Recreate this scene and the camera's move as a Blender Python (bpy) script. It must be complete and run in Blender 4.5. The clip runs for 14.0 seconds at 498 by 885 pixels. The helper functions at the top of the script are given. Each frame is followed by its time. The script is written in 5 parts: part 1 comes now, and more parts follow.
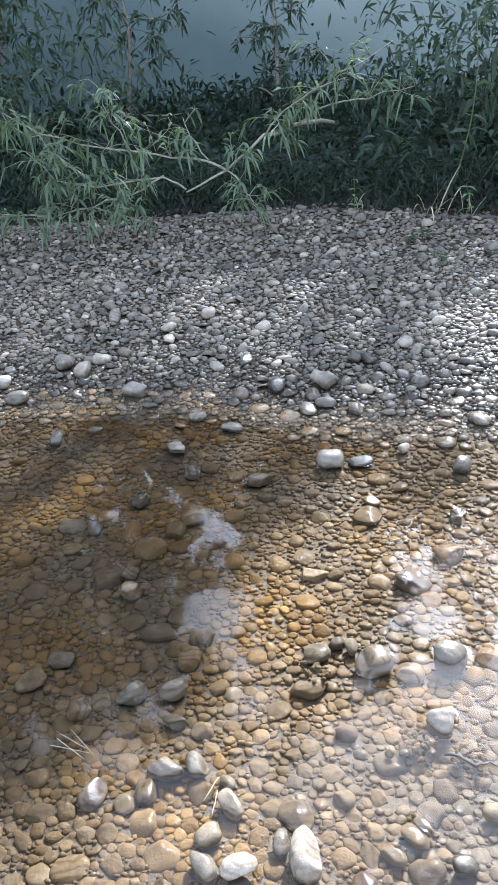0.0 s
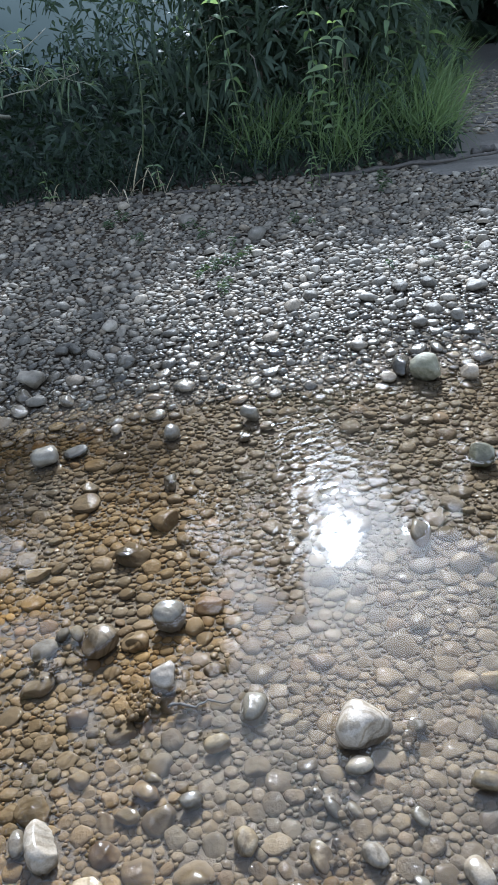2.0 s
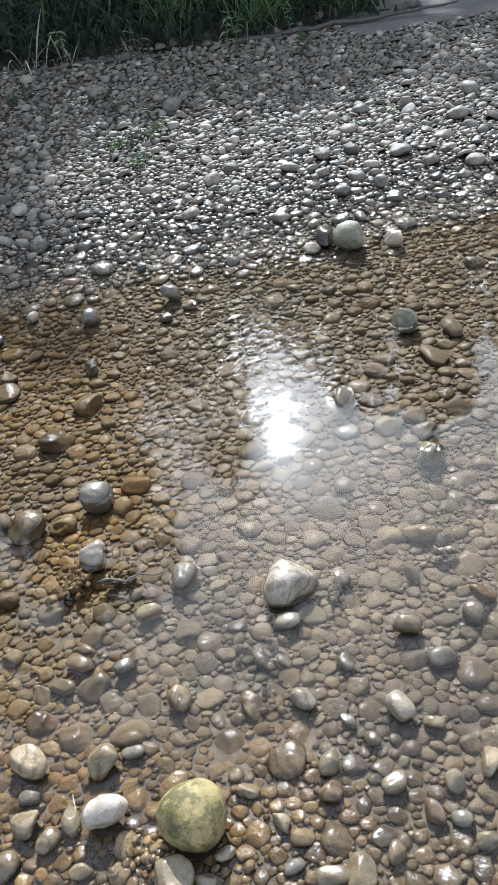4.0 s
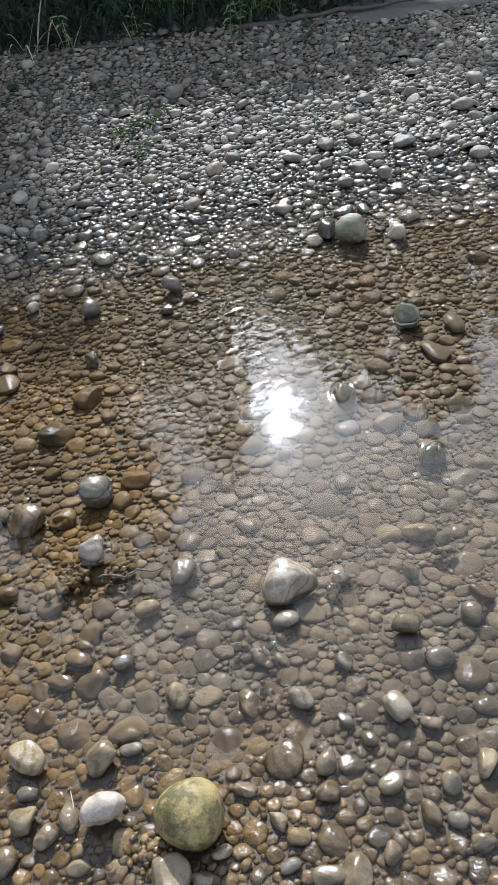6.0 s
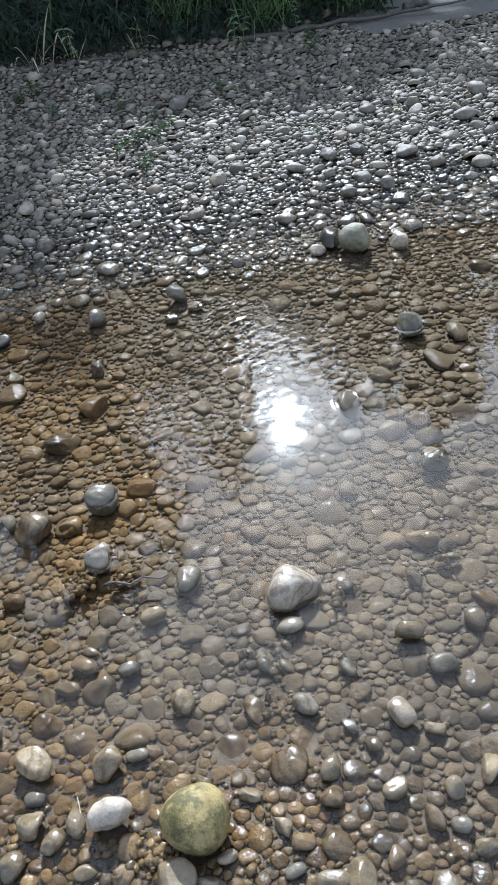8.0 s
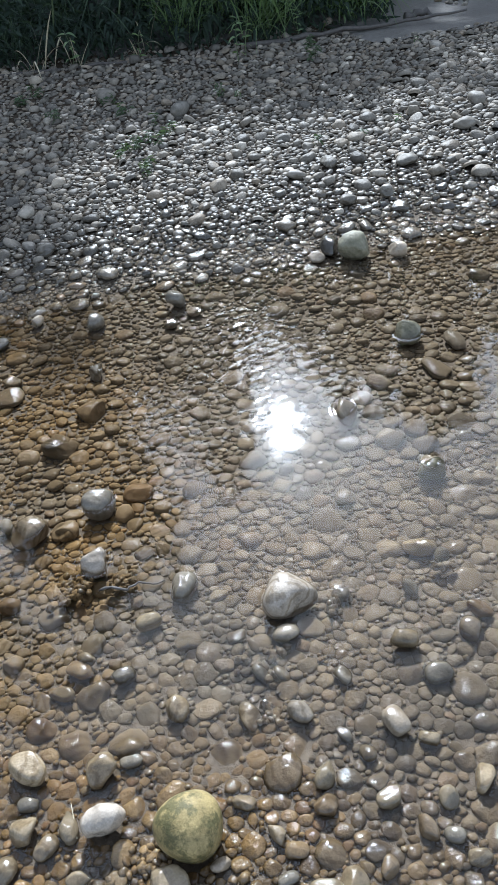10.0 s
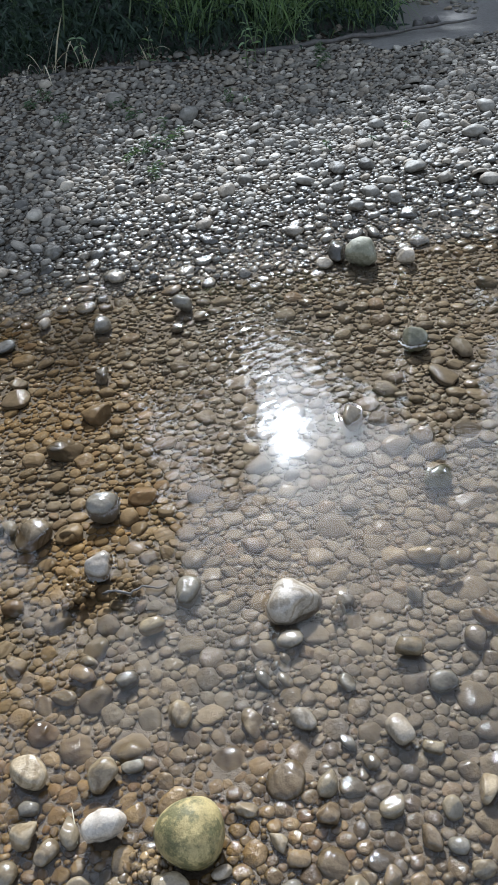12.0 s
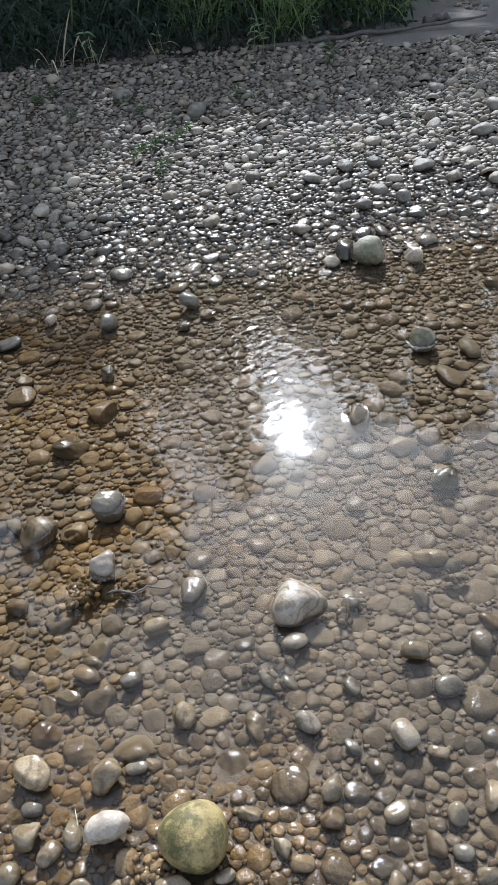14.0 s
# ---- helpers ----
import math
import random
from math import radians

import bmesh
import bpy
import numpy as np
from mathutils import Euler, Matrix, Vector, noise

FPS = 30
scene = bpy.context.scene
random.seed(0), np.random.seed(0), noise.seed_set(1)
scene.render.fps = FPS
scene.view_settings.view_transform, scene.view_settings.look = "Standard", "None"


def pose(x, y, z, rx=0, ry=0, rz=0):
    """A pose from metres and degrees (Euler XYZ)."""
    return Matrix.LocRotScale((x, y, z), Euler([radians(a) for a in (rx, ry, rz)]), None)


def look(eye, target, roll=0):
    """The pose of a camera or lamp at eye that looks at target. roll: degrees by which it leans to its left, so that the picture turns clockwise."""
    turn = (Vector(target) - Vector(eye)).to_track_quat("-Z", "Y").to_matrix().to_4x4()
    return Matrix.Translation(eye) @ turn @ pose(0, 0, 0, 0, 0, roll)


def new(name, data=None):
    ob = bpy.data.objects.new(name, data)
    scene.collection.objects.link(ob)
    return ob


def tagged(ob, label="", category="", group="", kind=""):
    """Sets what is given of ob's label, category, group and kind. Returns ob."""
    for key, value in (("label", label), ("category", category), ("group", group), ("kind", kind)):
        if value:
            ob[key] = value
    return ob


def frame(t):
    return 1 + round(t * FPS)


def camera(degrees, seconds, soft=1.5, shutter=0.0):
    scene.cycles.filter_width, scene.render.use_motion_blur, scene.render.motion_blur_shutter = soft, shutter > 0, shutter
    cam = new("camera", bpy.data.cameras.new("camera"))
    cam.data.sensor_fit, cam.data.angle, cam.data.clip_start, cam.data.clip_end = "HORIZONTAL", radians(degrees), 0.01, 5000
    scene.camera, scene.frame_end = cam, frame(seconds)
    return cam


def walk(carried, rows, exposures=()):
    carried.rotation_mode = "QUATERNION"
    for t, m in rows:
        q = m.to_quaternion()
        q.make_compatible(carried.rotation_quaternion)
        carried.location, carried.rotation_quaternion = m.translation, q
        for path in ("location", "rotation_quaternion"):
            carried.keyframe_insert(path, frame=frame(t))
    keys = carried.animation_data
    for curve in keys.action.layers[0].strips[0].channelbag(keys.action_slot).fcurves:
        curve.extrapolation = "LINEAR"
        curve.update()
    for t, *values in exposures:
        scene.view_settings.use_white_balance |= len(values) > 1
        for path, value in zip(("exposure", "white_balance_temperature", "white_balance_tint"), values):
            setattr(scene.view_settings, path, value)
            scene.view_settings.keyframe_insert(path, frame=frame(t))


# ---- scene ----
cam = camera(36.8, 14.0)
PATH = [
    (0, (0.168, 0.021, 1.315), (0.193, 1.803, 0.407), -4.1),
    (0.5, (0.226, -0.008, 1.317), (0.328, 1.753, 0.374), -6.5),
    (1, (0.329, -0.045, 1.311), (0.591, 1.69, 0.352), -7.5),
    (1.5, (0.387, -0.08, 1.304), (0.85, 1.608, 0.336), -8.1),
    (2, (0.42, -0.086, 1.296), (0.981, 1.558, 0.305), -8.7),
    (2.5, (0.444, -0.101, 1.284), (1.089, 1.497, 0.268), -9.1),
    (3, (0.451, -0.103, 1.258), (1.104, 1.449, 0.178), -9.4),
    (3.5, (0.45, -0.107, 1.234), (1.067, 1.374, 0.04), -9.7),
    (3.7, (0.455, -0.108, 1.223), (1.06, 1.353, -0.002), -10.1),
    (6, (0.466, -0.092, 1.238), (1.056, 1.34, -0.028), -9.5),
    (6.5, (0.463, -0.094, 1.241), (1.052, 1.338, -0.025), -9.1),
    (7, (0.461, -0.098, 1.244), (1.043, 1.34, -0.019), -9.5),
    (7.5, (0.461, -0.104, 1.248), (1.042, 1.341, -0.006), -9.8),
    (8, (0.463, -0.104, 1.249), (1.049, 1.344, 0.001), -9.9),
    (10.5, (0.462, -0.103, 1.256), (1.065, 1.351, 0.022), -8.6),
    (11, (0.46, -0.105, 1.257), (1.068, 1.355, 0.033), -8.2),
    (11.5, (0.457, -0.102, 1.256), (1.064, 1.357, 0.031), -8.0),
    (12, (0.46, -0.098, 1.251), (1.054, 1.365, 0.023), -8.5),
    (12.5, (0.457, -0.091, 1.256), (1.056, 1.369, 0.028), -8.0),
    (13, (0.461, -0.088, 1.255), (1.061, 1.369, 0.023), -8.1),
    (13.5, (0.462, -0.084, 1.254), (1.057, 1.371, 0.018), -8.0),
    (14, (0.461, -0.084, 1.255), (1.042, 1.378, 0.02), -8.2),
]
walk(cam, [(t, look(eye, target, roll)) for t, eye, target, roll in PATH], [(0, 2.36, 5350, 11), (1.0, 2.08, 5150, 8), (2.5, 1.48, 5350, 7), (3.5, 1.52, 5500, 7), (6, 1.18, 5650, 9), (8, 1.28, 5350, 7), (12.5, 1.32, 5500, 7), (14, 1.2, 5650, 8)])

import functools

# ---- light ----
SUN = Vector((0.344, 0.710, 0.614)).normalized()
world = bpy.data.worlds.new("sky")
scene.world = world
world.use_nodes = True
wn = world.node_tree
sky = wn.nodes.new("ShaderNodeTexSky")
sky.sky_type = "NISHITA"
sky.sun_disc = False
sky.sun_elevation = math.asin(SUN.z)
sky.sun_rotation = math.atan2(SUN.x, SUN.y)
sky.air_density, sky.dust_density, sky.ozone_density = 1.0, 1.25, 1.5
wn.nodes["Background"].inputs["Strength"].default_value = 0.165
haze = wn.nodes.new("ShaderNodeHueSaturation")
haze.inputs["Saturation"].default_value = 0.40
wn.links.new(sky.outputs[0], haze.inputs["Color"])
wn.links.new(haze.outputs[0], wn.nodes["Background"].inputs["Color"])
sun = new("sun", bpy.data.lights.new("sun", "SUN"))
sun.data.energy, sun.data.angle, sun.data.color = 4.2, radians(0.6), (1.0, 0.975, 0.935)
sun.matrix_world = look(SUN * 30, (0, 0, 0))


# ---- materials ----
class Mat:
    """A small builder for node materials."""

    def __init__(self, name):
        self.m = bpy.data.materials.new(name)
        self.m.use_nodes = True
        self.t = self.m.node_tree
        self.b = self.t.nodes["Principled BSDF"]

    def node(self, kind, **values):
        n = self.t.nodes.new(kind)
        for key, v in values.items():
            if key in n.inputs:
                n.inputs[key].default_value = v
        return n

    def link(self, a, b):
        self.t.links.new(a, b)

    def coords(self):
        return self.node("ShaderNodeTexCoord").outputs["Object"]

    def noise(self, scale, detail=4.0, rough=0.55, at=None):
        n = self.node("ShaderNodeTexNoise", Scale=scale, Detail=detail, Roughness=rough)
        self.link(at or self.coords(), n.inputs["Vector"])
        return n.outputs["Fac"]

    def ramp(self, fac, *stops):
        r = self.node("ShaderNodeValToRGB")
        e = r.color_ramp.elements
        while len(e) < len(stops):
            e.new(0.5)
        for el, (p, c) in zip(e, stops):
            el.position, el.color = p, (*c, 1)
        self.link(fac, r.inputs["Fac"])
        return r.outputs["Color"]

    def mix(self, fac, a, b, blend="MIX"):
        n = self.t.nodes.new("ShaderNodeMix")
        n.data_type, n.blend_type = "RGBA", blend
        for sock, v in ((n.inputs[0], fac), (n.inputs[6], a), (n.inputs[7], b)):
            if isinstance(v, (int, float)):
                sock.default_value = v
            elif isinstance(v, tuple):
                sock.default_value = (*v, 1)
            else:
                self.link(v, sock)
        return n.outputs[2]

    def math(self, op, a, b=0.0):
        n = self.t.nodes.new("ShaderNodeMath")
        n.operation = op
        for sock, v in zip(n.inputs, (a, b)):
            if isinstance(v, (int, float)):
                sock.default_value = v
            else:
                self.link(v, sock)
        return n.outputs[0]

    def span(self, v, a, b, c, d):
        n = self.node("ShaderNodeMapRange")
        for i, x in enumerate((a, b, c, d)):
            n.inputs[i + 1].default_value = x
        self.link(v, n.inputs[0])
        return n.outputs[0]

    def bump(self, height, strength, distance):
        n = self.node("ShaderNodeBump", Strength=strength, Distance=distance)
        self.link(height, n.inputs["Height"])
        self.link(n.outputs[0], self.b.inputs["Normal"])

    def put(self, socket, v):
        if isinstance(v, (int, float)):
            self.b.inputs[socket].default_value = v
        elif isinstance(v, tuple):
            self.b.inputs[socket].default_value = (*v, 1)
        else:
            self.link(v, self.b.inputs[socket])


def stone_material(name, stops, own=False, moss=0.0, damp=(0.50, 0.475, 0.435), stain=0.0, silt=0.0):
    """River stone; the colour changes from stone to stone, with speckle, bands and a wet foot."""
    k = Mat(name)
    grain = 1.0 if own else 1.3
    rnd = k.node("ShaderNodeObjectInfo").outputs["Random"] if own else k.node("ShaderNodeNewGeometry").outputs["Random Per Island"]
    at = k.node("ShaderNodeNewGeometry").outputs["Position"]
    base = k.ramp(rnd, *stops)
    tone = k.math("FRACT", k.math("MULTIPLY", rnd, 37.3))
    base = k.mix(1.0, base, k.ramp(tone, (0.0, (0.66, 0.66, 0.66)), (1.0, (1.25, 1.23, 1.2))), "MULTIPLY")
    broad = k.noise(22.0, 5.0, 0.6, at)
    fine = k.noise(260.0, 3.0, 0.7, at)
    mid = k.noise(95.0, 3.0, 0.6, at)
    base = k.mix(1.0, base, k.ramp(broad, (0.28, (0.60, 0.58, 0.55)), (0.5, (1.0, 0.99, 0.97)), (0.72, (1.3, 1.28, 1.25))), "MULTIPLY")
    base = k.mix(1.0, base, k.ramp(fine, (0.3, (0.80, 0.80, 0.80)), (0.7, (1.16, 1.16, 1.16))), "MULTIPLY")
    height = k.node("ShaderNodeSeparateXYZ")
    k.link(at, height.inputs[0])
    if silt:
        film = k.math("MULTIPLY", k.span(height.outputs["Z"], -0.014, 0.004, silt, 0.12), k.span(k.noise(14.0, 5.0, 0.65, at), 0.3, 0.62, 0.45, 1.0))
        base = k.mix(film, base, k.ramp(k.noise(6.0, 4.0, 0.6, at), (0.3, (0.16, 0.127, 0.087)), (0.7, (0.255, 0.21, 0.15))))
    if stain:
        blot = k.math("MULTIPLY", k.span(k.noise(1.7, 3.0, 0.6, at), 0.36, 0.6, 0.0, 1.0), k.span(height.outputs["X"], 0.5, 1.05, stain, 0.1))
        base = k.mix(blot, base, k.mix(1.0, base, (1.42, 1.06, 0.52), "MULTIPLY"))
    if own and not moss:
        band = k.node("ShaderNodeTexWave", Scale=16.0, Distortion=7.0, Detail=3.0)
        band.inputs["Detail Scale"].default_value = 1.6
        turn = k.node("ShaderNodeMapping")
        k.link(at, turn.inputs["Vector"])
        spin = k.node("ShaderNodeCombineXYZ")
        for axis, rate in (("X", 5.3), ("Y", 9.1), ("Z", 13.7)):
            k.link(k.math("MULTIPLY", rnd, rate), spin.inputs[axis])
        k.link(spin.outputs[0], turn.inputs["Rotation"])
        k.link(turn.outputs[0], band.inputs["Vector"])
        share = k.math("MULTIPLY", k.span(k.math("FRACT", k.math("MULTIPLY", rnd, 91.7)), 0.45, 0.75, 0.0, 0.8), k.span(band.outputs["Fac"], 0.55, 0.9, 0.0, 1.0))
        base = k.mix(share, base, k.mix(1.0, base, (0.62, 0.58, 0.52), "MULTIPLY"))
    if moss:
        patch = k.ramp(k.noise(30.0, 7.0, 0.72, at), (0.44, (0, 0, 0)), (0.56, (moss, moss, moss)))
        base = k.mix(patch, base, (0.055, 0.052, 0.02))
    edge = k.math("ADD", k.math("ADD", height.outputs["Z"], k.math("MULTIPLY", tone, 0.03)), k.math("MULTIPLY", broad, 0.02))
    dry = k.span(edge, 0.065 if own else 0.05, 0.105 if own else 0.09, 0.0, 1.0)
    base = k.mix(dry, k.mix(1.0, base, damp, "MULTIPLY"), base)
    line = k.math("MULTIPLY", k.span(k.math("ADD", height.outputs["Z"], k.math("MULTIPLY", broad, 0.012)), 0.008, 0.02, 1.0, 0.0), k.span(height.outputs["Z"], -0.012, 0.0, 0.0, 1.0))
    base = k.mix(line, base, k.mix(1.0, base, (0.60, 0.58, 0.54), "MULTIPLY"))
    k.put("Roughness", k.math("ADD", k.span(dry, 0, 1, 0.05, 0.56), k.math("MULTIPLY", fine, 0.10)))
    k.put("Specular IOR Level", k.math("SUBTRACT", k.span(height.outputs["Z"], -0.004, 0.001, 0.04, 0.36), k.math("MULTIPLY", dry, 0.18)))
    k.put("Base Color", base)
    k.bump(k.math("ADD", k.math("MULTIPLY", fine, 0.14 * grain), k.math("ADD", k.math("MULTIPLY", mid, 0.5 * grain ** 3), broad)), 0.5, 0.006)
    return k.m


BED = ((0.0, (0.185, 0.158, 0.122)), (0.2, (0.275, 0.232, 0.176)), (0.4, (0.231, 0.208, 0.175)), (0.55, (0.315, 0.266, 0.198)), (0.72, (0.155, 0.14, 0.118)), (0.8, (0.255, 0.19, 0.132)), (0.88, (0.28, 0.24, 0.19)), (1.0, (0.36, 0.312, 0.24)))
BAR = ((0.0, (0.088, 0.077, 0.061)), (0.3, (0.172, 0.15, 0.12)), (0.5, (0.13, 0.116, 0.096)), (0.7, (0.217, 0.185, 0.142)), (0.88, (0.156, 0.125, 0.09)), (1.0, (0.34, 0.302, 0.244)))
mat_bed = stone_material("bed_pebble", BED, stain=0.9, silt=0.62)
mat_bar = stone_material("bar_pebble", BAR)
mat_bed_own = stone_material("bed_stone", BED, own=True, stain=0.6, silt=0.55)
mat_pale = stone_material("pale_stone", ((0.0, (0.21, 0.176, 0.132)), (0.5, (0.30, 0.258, 0.206)), (1.0, (0.245, 0.2, 0.148))), own=True, damp=(0.76, 0.74, 0.70))
mat_grey = stone_material("grey_stone", ((0.0, (0.135, 0.118, 0.094)), (0.5, (0.185, 0.163, 0.131)), (1.0, (0.22, 0.193, 0.153))), own=True, damp=(0.72, 0.70, 0.66))
mat_tan = stone_material("tan_stone", ((0.0, (0.24, 0.185, 0.118)), (0.5, (0.285, 0.232, 0.162)), (1.0, (0.215, 0.156, 0.098))), own=True, damp=(0.68, 0.66, 0.61))
mat_bar_pale = stone_material("bar_stone_pale", ((0.0, (0.218, 0.19, 0.152)), (0.5, (0.28, 0.245, 0.198)), (1.0, (0.24, 0.205, 0.16))), own=True)
mat_bar_grey = stone_material("bar_stone_grey", ((0.0, (0.125, 0.111, 0.092)), (0.5, (0.17, 0.153, 0.127)), (1.0, (0.206, 0.184, 0.15))), own=True)
mat_white = stone_material("white_stone", ((0.0, (0.36, 0.32, 0.268)), (1.0, (0.41, 0.362, 0.31))), own=True, damp=(0.72, 0.68, 0.62))
mat_olive = stone_material("olive_stone", ((0.0, (0.15, 0.142, 0.098)), (1.0, (0.185, 0.172, 0.125))), own=True, moss=0.4, damp=(0.7, 0.68, 0.64))
mat_moss = stone_material("mossy_stone", ((0.0, (0.21, 0.165, 0.072)), (1.0, (0.22, 0.172, 0.078))), own=True, moss=0.85, damp=(0.66, 0.64, 0.60))

k = Mat("silt_and_grit")
at = k.coords()
a, b, c = k.noise(3.0, 6, 0.6, at), k.noise(90.0, 4, 0.7, at), k.noise(420.0, 2, 0.6, at)
col = k.ramp(b, (0.25, (0.062, 0.050, 0.036)), (0.5, (0.115, 0.094, 0.069)), (0.75, (0.18, 0.15, 0.112)))
col = k.mix(1.0, col, k.ramp(a, (0.3, (0.75, 0.72, 0.7)), (0.7, (1.15, 1.1, 1.05))), "MULTIPLY")
# grit above the water is darker, also painting shade into the bar's gaps
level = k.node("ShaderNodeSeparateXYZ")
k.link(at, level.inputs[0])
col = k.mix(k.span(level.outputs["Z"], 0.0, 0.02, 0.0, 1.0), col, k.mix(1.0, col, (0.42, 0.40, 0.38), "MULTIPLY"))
k.put("Base Color", col)
k.put("Roughness", k.span(c, 0.3, 0.7, 0.6, 0.9))
k.put("Specular IOR Level", 0.06)
k.bump(k.math("ADD", b, k.math("MULTIPLY", c, 0.5)), 0.8, 0.006)
mat_ground = k.m

k = Mat("wet_mud")
at = k.coords()
a, b = k.noise(1.6, 6, 0.6, at), k.noise(38.0, 5, 0.65, at)
k.put("Base Color", k.mix(1.0, k.ramp(a, (0.3, (0.10, 0.09, 0.076)), (0.7, (0.165, 0.148, 0.128))), k.ramp(b, (0.3, (0.8, 0.8, 0.8)), (0.7, (1.15, 1.15, 1.15))), "MULTIPLY"))
k.put("Roughness", k.span(a, 0.3, 0.7, 0.5, 0.8))
k.put("Specular IOR Level", 0.1)
k.bump(b, 0.5, 0.01)
mat_mud = k.m


def water_material(name, tint):
    """Clear shallow water: light passes, the sky glances off it."""
    m = bpy.data.materials.new(name)
    m.use_nodes = True
    t = m.node_tree
    t.nodes.clear()
    out, mixer = t.nodes.new("ShaderNodeOutputMaterial"), t.nodes.new("ShaderNodeMixShader")
    fres, clear, gloss = t.nodes.new("ShaderNodeFresnel"), t.nodes.new("ShaderNodeBsdfTransparent"), t.nodes.new("ShaderNodeBsdfGlossy")
    fres.inputs["IOR"].default_value = 1.37
    clear.inputs["Color"].default_value = (*tint, 1)
    gloss.inputs["Roughness"].default_value = 0.035
    t.links.new(fres.outputs[0], mixer.inputs[0])
    t.links.new(clear.outputs[0], mixer.inputs[1])
    t.links.new(gloss.outputs[0], mixer.inputs[2])
    t.links.new(mixer.outputs[0], out.inputs["Surface"])
    return m


mat_water = water_material("clear_water", (0.95, 0.92, 0.87))


def leaf_material(name, dark, light, through_it=0.35):
    """Leaf: varied green, light passing through the blade."""
    k = Mat(name)
    rnd = k.node("ShaderNodeNewGeometry").outputs["Random Per Island"]
    n = k.noise(2.2, 3, 0.6)
    col = k.mix(k.math("MULTIPLY", k.math("ADD", rnd, n), 0.5), dark, light)
    k.put("Base Color", col)
    k.put("Roughness", 0.5)
    k.put("Specular IOR Level", 0.12)
    tr = k.node("ShaderNodeBsdfTranslucent")
    k.link(k.mix(1.0, col, (1.25, 1.35, 0.7), "MULTIPLY"), tr.inputs["Color"])
    mx = k.node("ShaderNodeMixShader", Fac=through_it)
    k.link(k.b.outputs[0], mx.inputs[1])
    k.link(tr.outputs[0], mx.inputs[2])
    k.link(mx.outputs[0], k.t.nodes["Material Output"].inputs["Surface"])
    return k.m


mat_leaf = leaf_material("willow_leaf", (0.05, 0.074, 0.046), (0.115, 0.148, 0.09))
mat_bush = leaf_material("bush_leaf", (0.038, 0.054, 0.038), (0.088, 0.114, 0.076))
# leaf colour darkened to hold the shade of the hollow and the bank's lip
mat_lip = leaf_material("herb_leaf_shade_tone", (0.019, 0.028, 0.021), (0.044, 0.06, 0.04))
# grass and weed greens are lightened to stand in for sun on the leaves
mat_grass = leaf_material("grass_blade", (0.095, 0.14, 0.066), (0.21, 0.265, 0.135), 0.5)
mat_herb = leaf_material("bar_herb_leaf", (0.034, 0.05, 0.026), (0.078, 0.104, 0.052))
mat_weed = leaf_material("weed_leaf", (0.11, 0.16, 0.085), (0.24, 0.30, 0.16), 0.5)

k = Mat("bark")
at = k.coords()
a, b = k.noise(9.0, 5, 0.6, at), k.noise(70.0, 4, 0.7, at)
k.put("Base Color", k.mix(1.0, k.ramp(a, (0.3, (0.13, 0.105, 0.075)), (0.7, (0.27, 0.235, 0.18))), k.ramp(b, (0.3, (0.7, 0.7, 0.7)), (0.7, (1.2, 1.2, 1.2))), "MULTIPLY"))
k.put("Roughness", 0.8)
k.bump(b, 0.6, 0.006)
mat_bark = k.m
k = Mat("driftwood")
at = k.coords()
a = k.noise(30.0, 6, 0.7, at)
k.put("Base Color", k.ramp(a, (0.3, (0.028, 0.023, 0.018)), (0.7, (0.085, 0.07, 0.056))))
k.put("Roughness", 0.7)
k.bump(a, 0.6, 0.006)
mat_drift = k.m
k = Mat("dry_stem")
k.put("Base Color", k.ramp(k.noise(60.0, 3), (0.3, (0.25, 0.205, 0.12)), (0.7, (0.40, 0.35, 0.23))))
k.put("Roughness", 0.6)
mat_straw = k.m


k = Mat("humus")
at = k.coords()
a, b = k.noise(5.0, 6, 0.65, at), k.noise(60.0, 4, 0.7, at)
k.put("Base Color", k.mix(1.0, k.ramp(a, (0.3, (0.02, 0.018, 0.014)), (0.7, (0.05, 0.044, 0.034))), k.ramp(b, (0.3, (0.7, 0.7, 0.7)), (0.7, (1.25, 1.25, 1.25))), "MULTIPLY"))
k.put("Roughness", 0.85)
k.bump(b, 0.9, 0.012)
mat_humus = k.m
# haze painted as emission, brighter upwards and towards the sun's side
k = Mat("glowing_haze")
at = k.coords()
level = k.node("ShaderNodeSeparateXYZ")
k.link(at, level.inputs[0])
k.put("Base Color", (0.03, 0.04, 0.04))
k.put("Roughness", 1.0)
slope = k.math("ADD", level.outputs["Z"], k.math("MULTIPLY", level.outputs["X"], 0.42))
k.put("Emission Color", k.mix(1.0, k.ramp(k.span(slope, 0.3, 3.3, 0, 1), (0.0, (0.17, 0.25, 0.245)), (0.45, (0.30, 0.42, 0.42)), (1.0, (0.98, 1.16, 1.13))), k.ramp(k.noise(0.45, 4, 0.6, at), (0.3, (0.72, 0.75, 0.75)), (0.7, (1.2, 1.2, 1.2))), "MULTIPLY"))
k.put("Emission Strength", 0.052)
mat_haze_glow = k.m
k = Mat("twig_bark")
k.put("Base Color", k.ramp(k.noise(40.0, 4), (0.3, (0.16, 0.145, 0.10)), (0.7, (0.30, 0.28, 0.20))))
k.put("Roughness", 0.6)
mat_twig = k.m
k = Mat("green_stem")
k.put("Base Color", k.ramp(k.noise(40.0, 4), (0.3, (0.05, 0.07, 0.028)), (0.7, (0.11, 0.13, 0.055))))
k.put("Roughness", 0.55)
mat_stem = k.m
mat_willow = leaf_material("fallen_willow_leaf", (0.085, 0.115, 0.07), (0.18, 0.225, 0.14))


